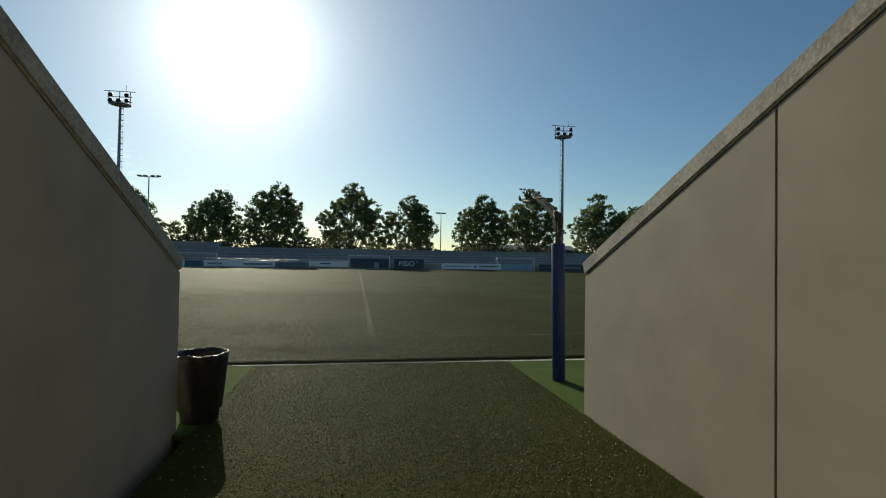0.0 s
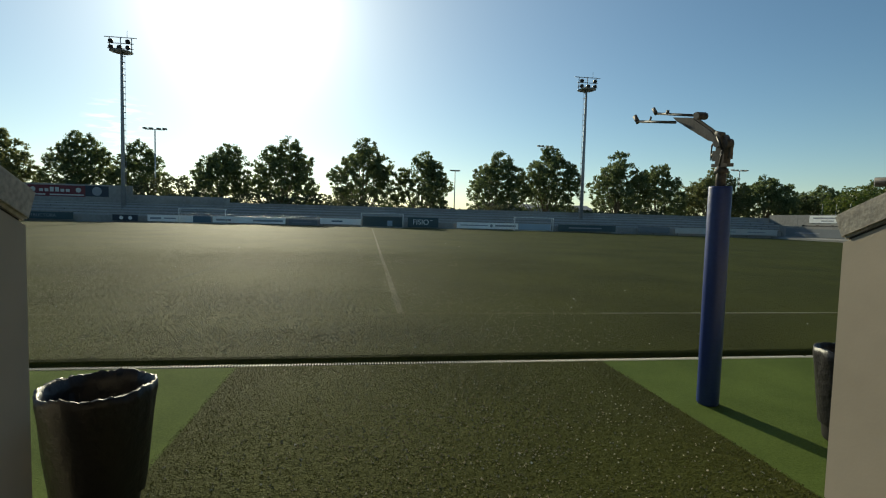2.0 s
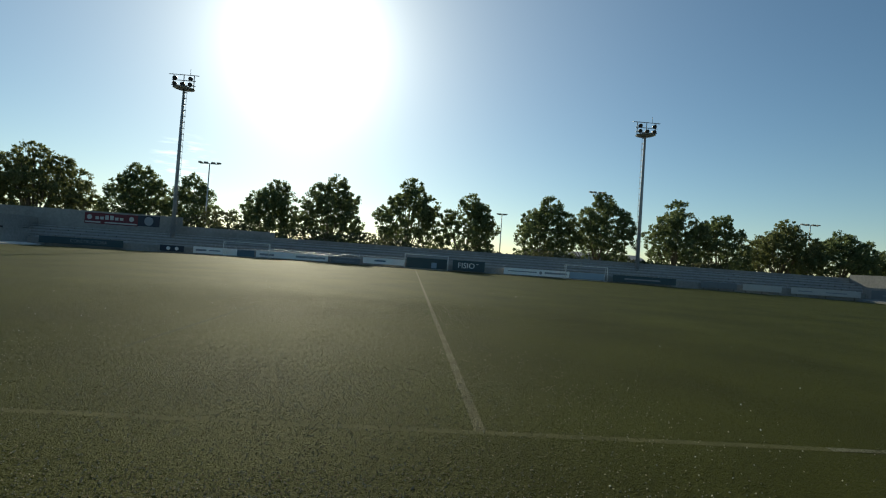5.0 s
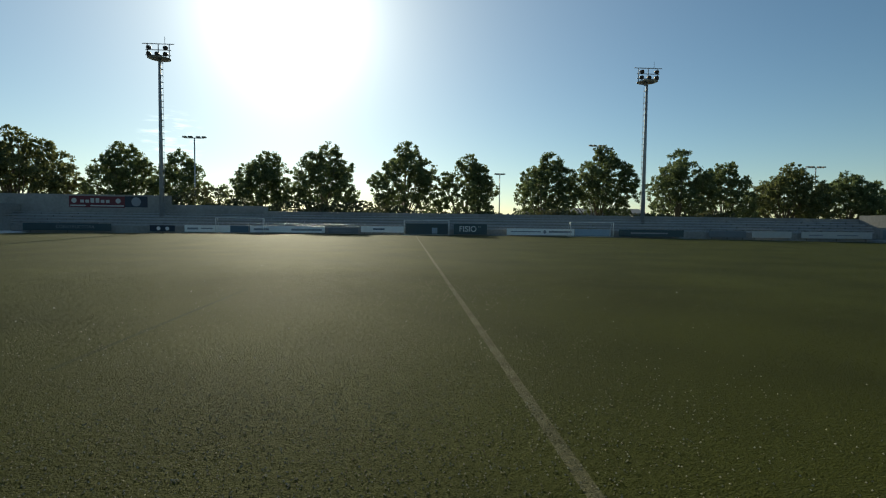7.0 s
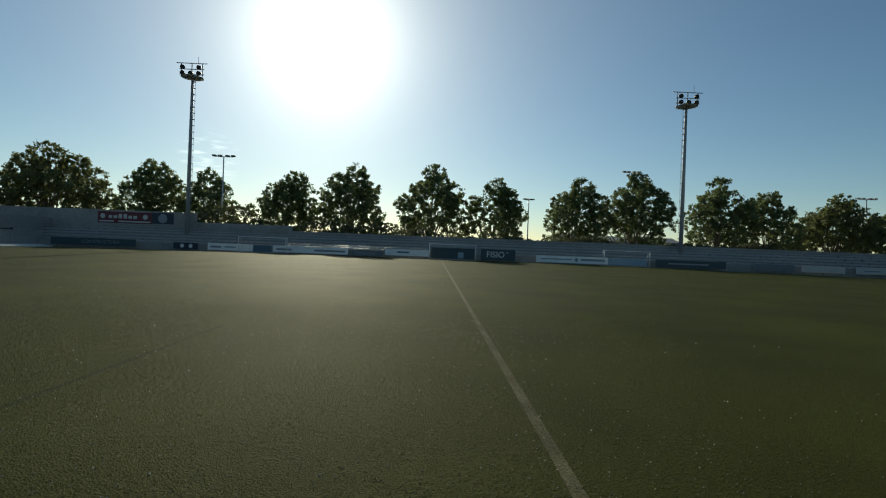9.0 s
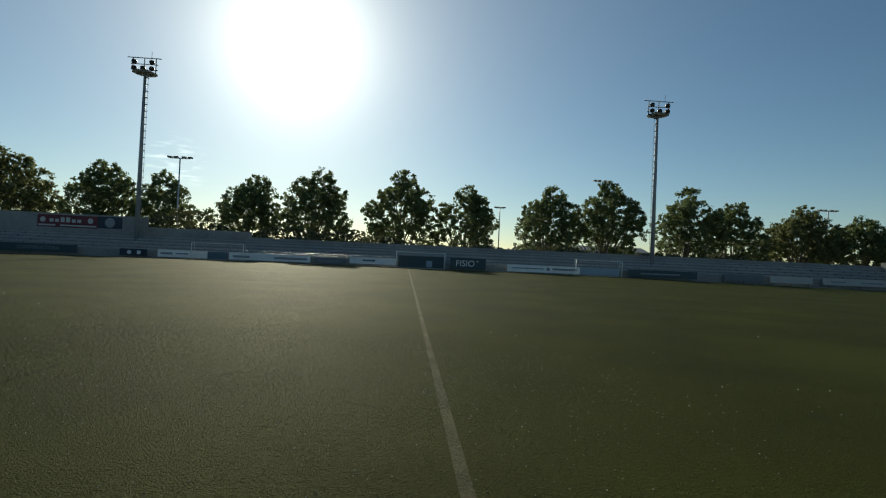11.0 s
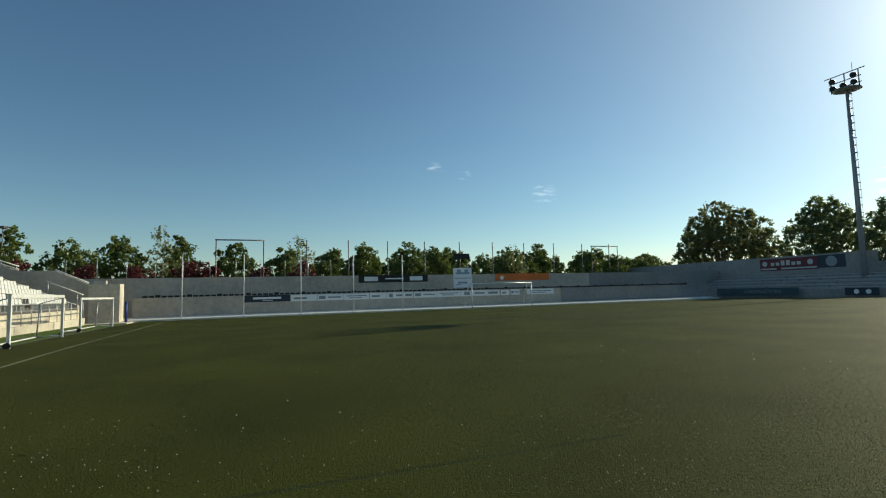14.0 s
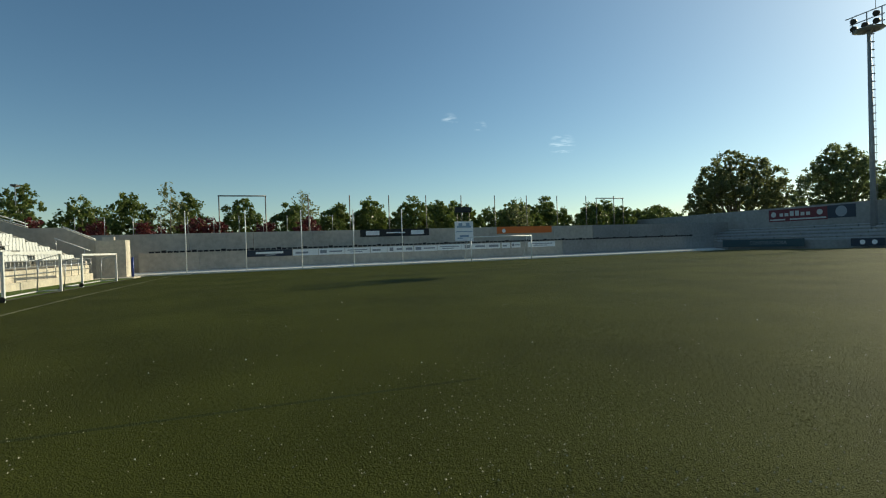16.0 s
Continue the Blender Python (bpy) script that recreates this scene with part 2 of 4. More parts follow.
def add_lathe(bm, rings, centre=(0, 0), sides=24, closed=False):
    """Rings of (radius, z) turned about an upright axis."""
    made = [[bm.verts.new((centre[0] + r * math.cos(k * math.tau / sides), centre[1] + r * math.sin(k * math.tau / sides), z)) for k in range(sides)] for r, z in rings]
    for a, b in zip(made, made[1:]):
        for k in range(sides):
            bm.faces.new((a[k], a[(k + 1) % sides], b[(k + 1) % sides], b[k])).smooth = True
    if closed:
        bm.faces.new(made[0][::-1])
        bm.faces.new(made[-1])


def mesh_from(name, bm, mat, bevel=0.0):
    if bevel:
        bmesh.ops.bevel(bm, geom=[e for e in bm.edges if e.calc_face_angle(0) > 0.6], offset=bevel, segments=2, affect="EDGES")
    bmesh.ops.recalc_face_normals(bm, faces=bm.faces)
    me = bpy.data.meshes.new(name)
    bm.to_mesh(me)
    bm.free()
    me.materials.append(mat)
    return me


def part(name, bm, mat, parent=None, label="", bevel=0.0):
    ob = new(name, mesh_from(name, bm, mat, bevel))
    if parent is not None:
        ob.parent = parent
    return tagged(ob, label=label)


def boxes(*dims):
    bm = bmesh.new()
    for d in dims:
        add_box(bm, *d)
    return bm


def tubes(*dims, sides=8):
    bm = bmesh.new()
    for d in dims:
        add_tube(bm, *d, sides=sides)
    return bm


def thing(name, x, y, z, label, category, group="", kind="", rz=0):
    ob = new(name)
    ob.matrix_basis = pose(x, y, z, 0, 0, rz)
    return tagged(ob, label, category, group, kind)


def setting(name, bm, mat, label, category, bevel=0.0):
    return tagged(part(name, bm, mat, bevel=bevel), label, category, kind="structure")


def quads(name, centres, sizes, mat, rng, flat=0.0):
    """Many small leaf-like quads at the given centres with random turns."""
    n = len(centres)
    u = rng.normal(size=(n, 3))
    u /= np.linalg.norm(u, axis=1)[:, None]
    v = np.cross(u, rng.normal(size=(n, 3)))
    v /= np.linalg.norm(v, axis=1)[:, None]
    s = np.asarray(sizes)[:, None] / 2
    ua, va = u * s, v * s * 0.8
    co = np.stack([centres - ua, centres - 0.4 * ua - va, centres + ua, centres + 0.3 * ua + va], 1).reshape(-1, 3)
    me = bpy.data.meshes.new(name)
    me.from_pydata(co.tolist(), [], np.arange(4 * n).reshape(-1, 4).tolist())
    me.materials.append(mat)
    return me


# ---------------- ground ----------------


def fall(x):
    """The pitch falls a little towards both ends, so that it drains."""
    return -0.26 * max(0.0, (abs(x) - 22.0) / 29.0)


def slab(*dims):
    """Flat strips (x0, y0, z0, x1, y1, z1) that follow the fall of the pitch."""
    bm = bmesh.new()
    for x0, y0, z0, x1, y1, z1 in dims:
        xs = sorted({x0, x1, *[x for x in (-22.0, 22.0) if x0 < x < x1]})
        rows = [[bm.verts.new((x, y, z + fall(x))) for y, z in ((y0, z0), (y1, z0), (y1, z1), (y0, z1))] for x in xs]
        bm.faces.new(rows[0])
        bm.faces.new(rows[-1][::-1])
        for a, b in zip(rows, rows[1:]):
            for k in range(4):
                bm.faces.new((a[k], b[k], b[(k + 1) % 4], a[(k + 1) % 4]))
    return bm


setting("ground", boxes((-2500, -2500, -1.0, 2500, 2500, -0.42)), EARTH, "dry earth ground reaching the horizon", "ground")
FAR_Y, END_X, MID_Y = 64.4, 49.15, 32.2
setting("pitch", slab((-53, -2.439, -0.15, 68, 66.6, 0.0)), TURF, "worn olive artificial turf football pitch", "pitch")
bm = bmesh.new()
rows = [[bm.verts.new((x, y, z + fall(x))) for y, z in ((-2.44, 0.0), (-2.48, -0.015), (-2.54, -0.06), (-2.54, -0.2), (-2.44, -0.2))] for x in (-53, -22, 22, 53)]
for a, b in zip(rows, rows[1:]):
    for k in range(4):
        bm.faces.new((a[k], b[k], b[k + 1], a[k + 1]))
setting("pitch_edge", bm, TURF, "worn turf edge falling into the drain", "turf")
setting("turf_lane", slab((-1.86, -16, -0.05, 2.1, -2.83, 0.0)), TURF, "worn coarse turf lane out of the tunnel", "turf")
setting("turf_strip_west", slab((-47.5, -5.85, -0.05, -1.86, -2.83, -0.004)), GREEN_TURF, "bright green short turf strip beside the pitch", "turf")
setting("turf_strip_east", slab((2.1, -5.85, -0.05, 47.5, -2.83, -0.004)), GREEN_TURF, "bright green short turf strip beside the pitch", "turf")


def marking(name, dims, mat, label):
    setting(name, slab(*[(x0, y0, -0.004, x1, y1, 0.004) for x0, y0, x1, y1 in dims]), mat, label, "pitch line")


marking("halfway_line", [(-0.05, 11.3, 0.05, FAR_Y)], LINE, "worn white halfway line painted on turf")
marking("touch_line", [(-END_X, -0.05, -5.5, 0.05), (3.5, -0.05, END_X, 0.05)], EDGE_LINE, "worn white touch line painted on turf")
marking("goal_line_west", [(-END_X - 0.05, 0.05, -END_X + 0.05, FAR_Y)], EDGE_LINE, "worn white goal line painted on turf")
marking("penalty_area_line", [(-END_X + 0.05, 12.0, -32.7, 12.1), (-32.7, 12.0, -32.6, 52.4)], FAINT_LINE, "faint white penalty area line on turf")

# drain along the touch line side
drain = thing("drain_channel", 0, -2.73, 0, "galvanised slotted drain channel between turf strips", "drain", kind="structure")
# channel is near black: the slot's shade and dirt put into its colour
part("channel", slab((-47.5, -0.1, -0.125, 47.5, 0.21, -0.12)), DARK, drain)
part("edge_rail", slab((-47.5, -0.1, -0.045, 47.5, -0.092, -0.012)), DARK, drain)
part("edge_rail", slab((-47.5, -0.024, -0.045, 47.5, -0.012, -0.012)), DARK, drain)
bm = bmesh.new()
add_box(bm, -0.005, -0.091, -0.02, 0.005, -0.025, 0.004)
bmesh.ops.bevel(bm, geom=[e for e in bm.edges if abs(e.verts[0].co.y - e.verts[1].co.y) > 0.05], offset=0.002, segments=1, affect="EDGES")
bar_mesh = mesh_from("bar", bm, GRATE)
for k in range(300):
    b = new("bar", bar_mesh)
    b.parent = drain
    b.location = (-4.2 + k * 0.03, 0, 0)
bm = bmesh.new()
for k in range(620):
    for s, start in ((-1, 4.23), (1, 4.83)):
        x = s * (start + k * 0.03)
        add_box(bm, x - 0.005, -0.091, -0.02, x + 0.005, -0.025, 0.004)
tagged(part("far_bars", bm, GRATE, drain), kind="stuff")

# ---------------- tunnel ----------------


def tunnel_wall(name, x, side, y_end, joints, SLOPE=0.437):
    """A wall whose top climbs back with the seating; side: +1 when its body lies towards +x."""
    root = thing(name, 0, 0, 0, "beige precast concrete tunnel wall with sloping top", "wall", kind="structure")
    t0, t1 = x, x + side * 0.24
    lo, hi = min(t0, t1), max(t0, t1)
    edges = [y_end] + joints + [-16.0]
    for a, b in zip(edges, edges[1:]):
        a, b = a - (0.011 if a != y_end else 0), b + 0.011
        bm = bmesh.new()
        za, zb = 1.5 + SLOPE * (y_end - a), 1.5 + SLOPE * (y_end - b)
        vs = [bm.verts.new((xx, yy, zz)) for xx in (lo, hi) for yy, zz in ((a, -0.4), (b, -0.4), (b, zb), (a, za))]
        for f in ((0, 1, 2, 3), (7, 6, 5, 4), (0, 4, 5, 1), (1, 5, 6, 2), (2, 6, 7, 3), (3, 7, 4, 0)):
            bm.faces.new([vs[i] for i in f])
        part("panel", bm, CONCRETE, root, bevel=0.008)
    part("joint_filler", boxes(*[(lo + 0.02, j - 0.011, -0.05, hi - 0.02, j + 0.011, 1.45 + SLOPE * (y_end - j)) for j in joints]), JOINT, root)
    # coping
    run = y_end + 16.0
    ang = math.atan(SLOPE)
    bm = bmesh.new()
    add_box(bm, lo - 0.014, 0.0, 0.015, hi + 0.014, run / math.cos(ang), 0.165)
    bmesh.ops.transform(bm, verts=bm.verts, matrix=Matrix.Translation((0, y_end, 1.5)) @ pose(0, 0, 0, -math.degrees(ang), 0, 0) @ Matrix.Diagonal((1, -1, 1, 1)))
    part("coping", bm, COPING, root, "pale weathered sloping coping", bevel=0.015)
    bm = bmesh.new()
    add_box(bm, lo + 0.012, 0.03, -0.01, hi - 0.012, run / math.cos(ang) - 0.05, 0.03)
    bmesh.ops.transform(bm, verts=bm.verts, matrix=Matrix.Translation((0, y_end, 1.5)) @ pose(0, 0, 0, -math.degrees(ang), 0, 0) @ Matrix.Diagonal((1, -1, 1, 1)))
    part("bedding_joint", bm, JOINT, root)
    return root


tunnel_wall("wall_tunnel_east", 2.13, 1, -5.65, [-8.22, -11.2])
tunnel_wall("wall_tunnel_west", -2.02, -1, -5.74, [-8.4, -11.4], 0.45)
setting("wall_tunnel_back", boxes((-2.6, -16.3, -0.4, 2.6, -16.0, 5.6)), CONCRETE, "plain concrete wall closing the tunnel", "wall")


def rubbish_bin(x, y):
    root = thing("rubbish_bin", x, y, 0, "tall dark plastic bin lined with a black bag", "bin", "bins beside the tunnel")
    bm = bmesh.new()
    add_lathe(bm, [(0.0, 0.0), (0.17, 0.0), (0.178, 0.02), (0.235, 0.6), (0.225, 0.6), (0.165, 0.03), (0.0, 0.03)], sides=28)
    part("body", bm, BIN_BODY, root)
    bm = bmesh.new()
    add_lathe(bm, [(0.19, 0.25), (0.225, 0.62), (0.245, 0.685), (0.26, 0.68), (0.262, 0.64), (0.255, 0.58), (0.247, 0.5), (0.232, 0.34), (0.216, 0.2), (0.207, 0.12)], sides=96)
    for v in bm.verts:
        w = noise.noise(Vector((v.co.x * 14 + x * 7, v.co.y * 14, v.co.z * 6)))
        fine = noise.noise(Vector((v.co.x * 60, v.co.y * 60 + x, v.co.z * 40)))
        k = 1 + (0.035 * w + 0.022 * fine) * (1 if v.co.z > 0.5 else 0.4)
        v.co = Vector((v.co.x * k, v.co.y * k, v.co.z + 0.016 * noise.noise(Vector((v.co.x * 9, v.co.y * 9 + x, 3))) + (0.012 * fine if v.co.z > 0.55 else 0)))
    part("bin_bag", bm, BIN_BAG, root, "crumpled black bag folded over the rim")
    return root


rubbish_bin(-1.91, -5.4)
rubbish_bin(3.02, -5.0)

# ---------------- padded post with folded arm ----------------
post = thing("padded_post", 2.455, -4.17, 0, "steel post in blue padding with a folded metal arm", "post")
bm = bmesh.new()
add_lathe(bm, [(0.0, 0.0), (0.084, 0.0), (0.091, 0.015), (0.091, 1.9), (0.084, 1.915), (0.035, 1.915)], sides=28)
part("padding", bm, BLUE_PAD, post, "blue vinyl padding")
part("pipe", tubes(((0, 0, 1.88), (0, 0, 2.08), 0.04), ((0, 0, 2.02), (0, 0, 2.06), 0.055), sides=14), ARM_PAINT, post)
bm = boxes((-0.09, -0.05, 2.075, 0.1, 0.05, 2.1), (-0.045, -0.05, 2.1, 0.06, 0.05, 2.23), (-0.1, -0.03, 2.12, -0.06, 0.03, 2.2), (0.08, -0.02, 2.13, 0.11, 0.02, 2.22))
part("swivel_head", bm, ARM_PAINT, post, bevel=0.008)
part("clamp_handle", tubes(((-0.07, 0, 2.17), (-0.14, 0, 2.17), 0.012), ((-0.14, 0, 2.13), (-0.14, 0, 2.24), 0.009), ((-0.14, 0, 2.24), (-0.09, 0, 2.28), 0.011)), ARM_PAINT, post)
part("knuckle", tubes(((-0.02, -0.07, 2.27), (-0.02, 0.07, 2.27), 0.05), ((0.05, -0.05, 2.24), (0.05, 0.05, 2.24), 0.045), ((-0.06, -0.05, 2.33), (0.03, -0.02, 2.31), 0.02), sides=16), ARM_PAINT, post)
bm = bmesh.new()
for yy in (-0.05, 0.03):
    vs = [bm.verts.new((a, yy + d, c)) for d in (0, 0.02) for a, c in ((0.0, 2.25), (-0.1, 2.265), (-0.3, 2.355), (-0.42, 2.41), (-0.46, 2.44), (-0.27, 2.44), (-0.08, 2.335))]
    bm.faces.new(vs[:7])
    bm.faces.new(vs[7:][::-1])
    for k in range(7):
        bm.faces.new((vs[k], vs[(k + 1) % 7], vs[7 + (k + 1) % 7], vs[7 + k]))
part("arm", bm, ARM_PAINT, post, "grey folded arm plates")
part("upper_strut", tubes(((-0.2, 0.05, 2.455), (-0.72, 0.05, 2.475), 0.011), ((-0.22, -0.06, 2.455), (-0.22, 0.08, 2.455), 0.03), ((-0.72, 0.05, 2.47), (-0.76, 0.05, 2.52), 0.02), ((-0.59, 0.05, 2.47), (-0.59, 0.05, 2.505), 0.016)), ARM_PAINT, post)
part("lower_strut", tubes(((-0.42, -0.06, 2.4), (-0.86, -0.06, 2.4), 0.012), ((-0.86, -0.06, 2.39), (-0.91, -0.06, 2.45), 0.024), ((-0.72, -0.06, 2.4), (-0.7, -0.06, 2.445), 0.01)), ARM_PAINT, post)
part("cable", tubes(((-0.02, -0.07, 2.3), (0.07, -0.08, 2.2), 0.012), ((0.07, -0.08, 2.2), (0.03, -0.07, 2.08), 0.012)), BLACK, post)

# the post leans a little; its arm reaches out towards the pitch and rises a little
post.matrix_basis = pose(2.455, -4.17, 0, 3.0, -2.2, 0)
head = Matrix.Diagonal((0.85, 0.72, 1.1, 1.0))
reach = Matrix(((1.22, 0, 0, 0), (0, 0.72, 0, 0), (-0.17, 0, 1.1, 0), (0, 0, 0, 1)))
for ob in post.children:
    kind = ob.name.split(".")[0]
    if kind not in ("padding", "pipe"):
        ob.data.transform(Matrix.Translation((0, 0, 2.08)) @ pose(0, 0, 0, 0, 0, -82) @ (reach if kind in ("arm", "upper_strut", "lower_strut") else head) @ Matrix.Translation((0, 0, -2.08)))

# ---------------- goals ----------------


def stored_goal(x, y, rz, w, label, group):
    """A small box-framed training goal on wheels, its back towards its own +y before turning."""
    g = thing("football_goal", x, y, fall(x), label, "goal", group, rz=rz)
    for s in (-1, 1):
        part("post", boxes((s * w / 2 - 0.06, -0.05, 0, s * w / 2 + 0.06, 0.05, 1.9)), WHITE_PAINT, g, bevel=0.02)
        part("back_post", tubes(((s * (w / 2 - 0.1), 0.95, 0), (s * (w / 2 - 0.1), 0.85, 1.6), 0.03)), STEEL, g)
        part("side_bar", tubes(((s * w / 2, 0.05, 0.08), (s * (w / 2 - 0.1), 0.95, 0.06), 0.035)), WHITE_PAINT, g)
        part("top_bar", tubes(((s * w / 2, 0.05, 1.84), (s * (w / 2 - 0.1), 0.85, 1.6), 0.02)), STEEL, g)
        bm = bmesh.new()
        add_tube(bm, (s * w / 2 + s * 0.07, 0.02, 0.13), (s * w / 2 + s * 0.13, 0.02, 0.13), 0.12, sides=14)
        part("wheel", bm, BLACK, g, "small black wheel")
    part("crossbar", boxes((-w / 2 - 0.06, -0.05, 1.86, w / 2 + 0.06, 0.05, 1.98)), WHITE_PAINT, g, bevel=0.02)
    part("ground_bar", tubes(((-w / 2 + 0.1, 0.95, 0.06), (w / 2 - 0.1, 0.95, 0.06), 0.035)), WHITE_PAINT, g)
    bm = bmesh.new()
    n = int(w / 0.25)
    for k in range(n + 1):
        xx = -w / 2 + 0.1 + (w - 0.2) * k / n
        add_tube(bm, (xx, 0.02, 1.86), (xx, 0.5, 0.95 - 0.25 * math.sin(k * math.pi / n)), 0.003, sides=3, caps=False)
        add_tube(bm, (xx, 0.5, 0.95 - 0.25 * math.sin(k * math.pi / n)), (xx, 0.95, 0.06), 0.003, sides=3, caps=False)
    tagged(part("net", bm, NET, g, "sagging grey net"), kind="stuff")
    return g


def goal(x, y, rz, w, h, r, depth, label, group, net=True):
    """A goal whose mouth is centred at x, y and opens towards its own -y before turning."""
    g = thing("football_goal", x, y, fall(x) if abs(x) > 23 and abs(y) < 60 else 0, label, "goal", group, rz=rz)
    for s in (-1, 1):
        part("post", tubes(((s * w / 2, 0, 0), (s * w / 2, 0, h), r), sides=10), WHITE_PAINT, g)
        part("back_stay", tubes(((s * w / 2, 0, h), (s * w / 2, depth * 0.45, h), r * 0.5), ((s * w / 2, depth * 0.45, h), (s * w / 2, depth, 0.03), r * 0.5), ((s * w / 2, 0, 0.04), (s * w / 2, depth, 0.04), r * 0.55)), WHITE_PAINT, g)
    part("crossbar", tubes(((-w / 2 - r, 0, h), (w / 2 + r, 0, h), r), sides=10), WHITE_PAINT, g)
    part("ground_bar", tubes(((-w / 2, depth, 0.04), (w / 2, depth, 0.04), r * 0.55)), WHITE_PAINT, g)
    if net:
        bm = bmesh.new()
        n = int(w / 0.3)
        for k in range(n + 1):
            xx = -w / 2 + w * k / n
            add_tube(bm, (xx, 0, h), (xx, depth * 0.45, h - 0.04), 0.003, sides=3, caps=False)
            add_tube(bm, (xx, depth * 0.45, h - 0.04), (xx, depth * 0.95, 0.03), 0.003, sides=3, caps=False)
        for k in range(8):
            f = k / 8
            add_tube(bm, (-w / 2, depth * (0.45 + 0.5 * f), h * (1 - f)), (w / 2, depth * (0.45 + 0.5 * f), h * (1 - f) - 0.02), 0.003, sides=3, caps=False)
        tagged(part("net", bm, NET, g), kind="stuff")
    return g


NET = material("grey_net_cord", (0.35, 0.35, 0.34), 0.8)
FAR = "small goals stored beyond the far touch line"
for gx in (-23.1, 1.5, 24.35):
    goal(gx, 65.4, 0, 6.05, 2.0, 0.05, 1.3, "white six metre training goal standing before adverts", FAR, net=False)
goal(-END_X, MID_Y, 90, 7.36, 2.66, 0.06, 2.0, "full-size white football goal with sagging net", "match goals")
goal(END_X, MID_Y, -90, 7.36, 2.66, 0.06, 2.0, "full-size white football goal with sagging net", "match goals")
NEAR = "training goals stored beside the stand"
stored_goal(-26.35, -2.15, 181, 6.3, "white training goal on wheels parked beside the stand", NEAR)
stored_goal(-38.0, -2.65, 177, 6.2, "white training goal on wheels parked beside the stand", NEAR)
frame_goal = thing("goal_frame", -20.5, -2.75, 0, "folded grey goal side frame lying low beside the stand", "goal frame", NEAR)
part("upright", tubes(((0, 0, 0), (-0.1, 0, 1.85), 0.05), sides=10), STEEL, frame_goal)
part("ground_bar", boxes((-2.9, 0.2, 0.05, -0.05, 0.3, 0.14)), WHITE_PAINT, frame_goal)
part("middle_bar", tubes(((-0.08, 0, 0.95), (-2.0, -0.3, 0.9), 0.025)), STEEL, frame_goal)
part("back_bar", tubes(((-2.0, -0.3, 0.05), (-2.0, -0.3, 0.9), 0.025), ((0, 0, 0.05), (-1.2, -1.0, 0.05), 0.03), ((-1.2, -1.0, 0.05), (-2.9, -1.0, 0.05), 0.03), ((-1.2, -1.0, 0.05), (-1.3, -1.0, 0.9), 0.02)), STEEL, frame_goal)

# ---------------- boards ----------------


def board(x, y, z, w, h, mat, label, rz=0, bars=(), bar_mat=None, group="adverts round the pitch", shapes=()):
    """A flat advert facing its own -y. bars: (x0, z0, x1, z1) in parts of its width and height; shapes: round marks (x, z, radius)."""
    b = thing("advert_board", x, y, z, label, "advert", group, rz=rz)
    part("panel", boxes((-w / 2, 0, 0, w / 2, 0.04, h)), mat, b, bevel=0.004)
    for x0, z0, x1, z1 in bars:
        part("print_bar", boxes((-w / 2 + x0 * w, -0.006, z0 * h, -w / 2 + x1 * w, -0.001, z1 * h)), bar_mat or AD_GREY, b)
    for sx, sz, sr in shapes:
        bm = bmesh.new()
        add_tube(bm, (-w / 2 + sx * w, -0.001, sz * h), (-w / 2 + sx * w, -0.006, sz * h), sr * h, sides=18)
        part("print_disc", bm, bar_mat or AD_GREY, b)
    if z < 0.5:
        for s in (-0.42, 0.0, 0.42):
            part("leg", boxes((s * w - 0.03, 0.04, -z - 0.42, s * w + 0.03, 0.1, h * 0.8)), DARK_STEEL, b)
    return b


# red of the high wall board, darkened in colour to stand in for shade
AD_RED_SHADED = paint('shade_darkened_red_board', (0.13, 0.018, 0.025))
AD_SLATE = paint('slate_advert_board', (0.16, 0.18, 0.2))
AD_PALE = paint('faded_white_print', (0.5, 0.5, 0.48))
BY = 66.7
W_BAR = [(0.06, 0.35, 0.3, 0.62), (0.36, 0.42, 0.62, 0.6)]
board(-27.7, BY, 0.12, 5.9, 0.9, AD_WHITE, "white advert board with grey print bars", bars=W_BAR)
board(-23.6, BY + 0.05, 0.12, 2.4, 0.85, AD_BLUE, "blue advert board in the shade")
board(-17.2, BY, 0.15, 9.9, 0.88, AD_WHITE, "long white advert board with grey print bars", bars=[(0.05, 0.3, 0.25, 0.6), (0.55, 0.3, 0.96, 0.6)])
board(-9.8, BY, 0.1, 4.0, 0.75, AD_SLATE, "slate grey advert board with a pale line", bars=[(0.1, 0.4, 0.8, 0.5)])
board(-4.5, BY, 0.3, 5.8, 0.85, AD_WHITE, "white advert board with blue print bar", bars=[(0.28, 0.4, 0.55, 0.65)], bar_mat=AD_BLUE)
board(1.6, BY + 0.5, 0.15, 5.8, 1.4, AD_TEAL, "dark teal advert board behind a goal", bars=[(0.62, 0.05, 0.75, 0.62)], bar_mat=AD_PALE_BLUE)
fisio = board(7.6, BY, 0.15, 4.6, 1.45, AD_TEAL, "dark teal advert board lettered in white")
board(17.5, BY, 0.15, 9.6, 0.92, AD_WHITE, "long white advert board with grey print bars", bars=[(0.06, 0.45, 0.5, 0.6), (0.62, 0.4, 0.96, 0.68)], shapes=[(0.56, 0.5, 0.25)])
board(25.0, BY + 0.05, 0.15, 5.2, 0.9, AD_PALE_BLUE, "pale blue advert board behind a goal")
board(33.5, BY, 0.12, 9.5, 0.95, AD_TEAL, "dark advert board with faint pale print", bars=[(0.18, 0.4, 0.75, 0.6)], bar_mat=AD_GREY)
board(44.8, BY, 0.12, 5.5, 0.9, AD_SLATE, "slate grey advert board in the shade")
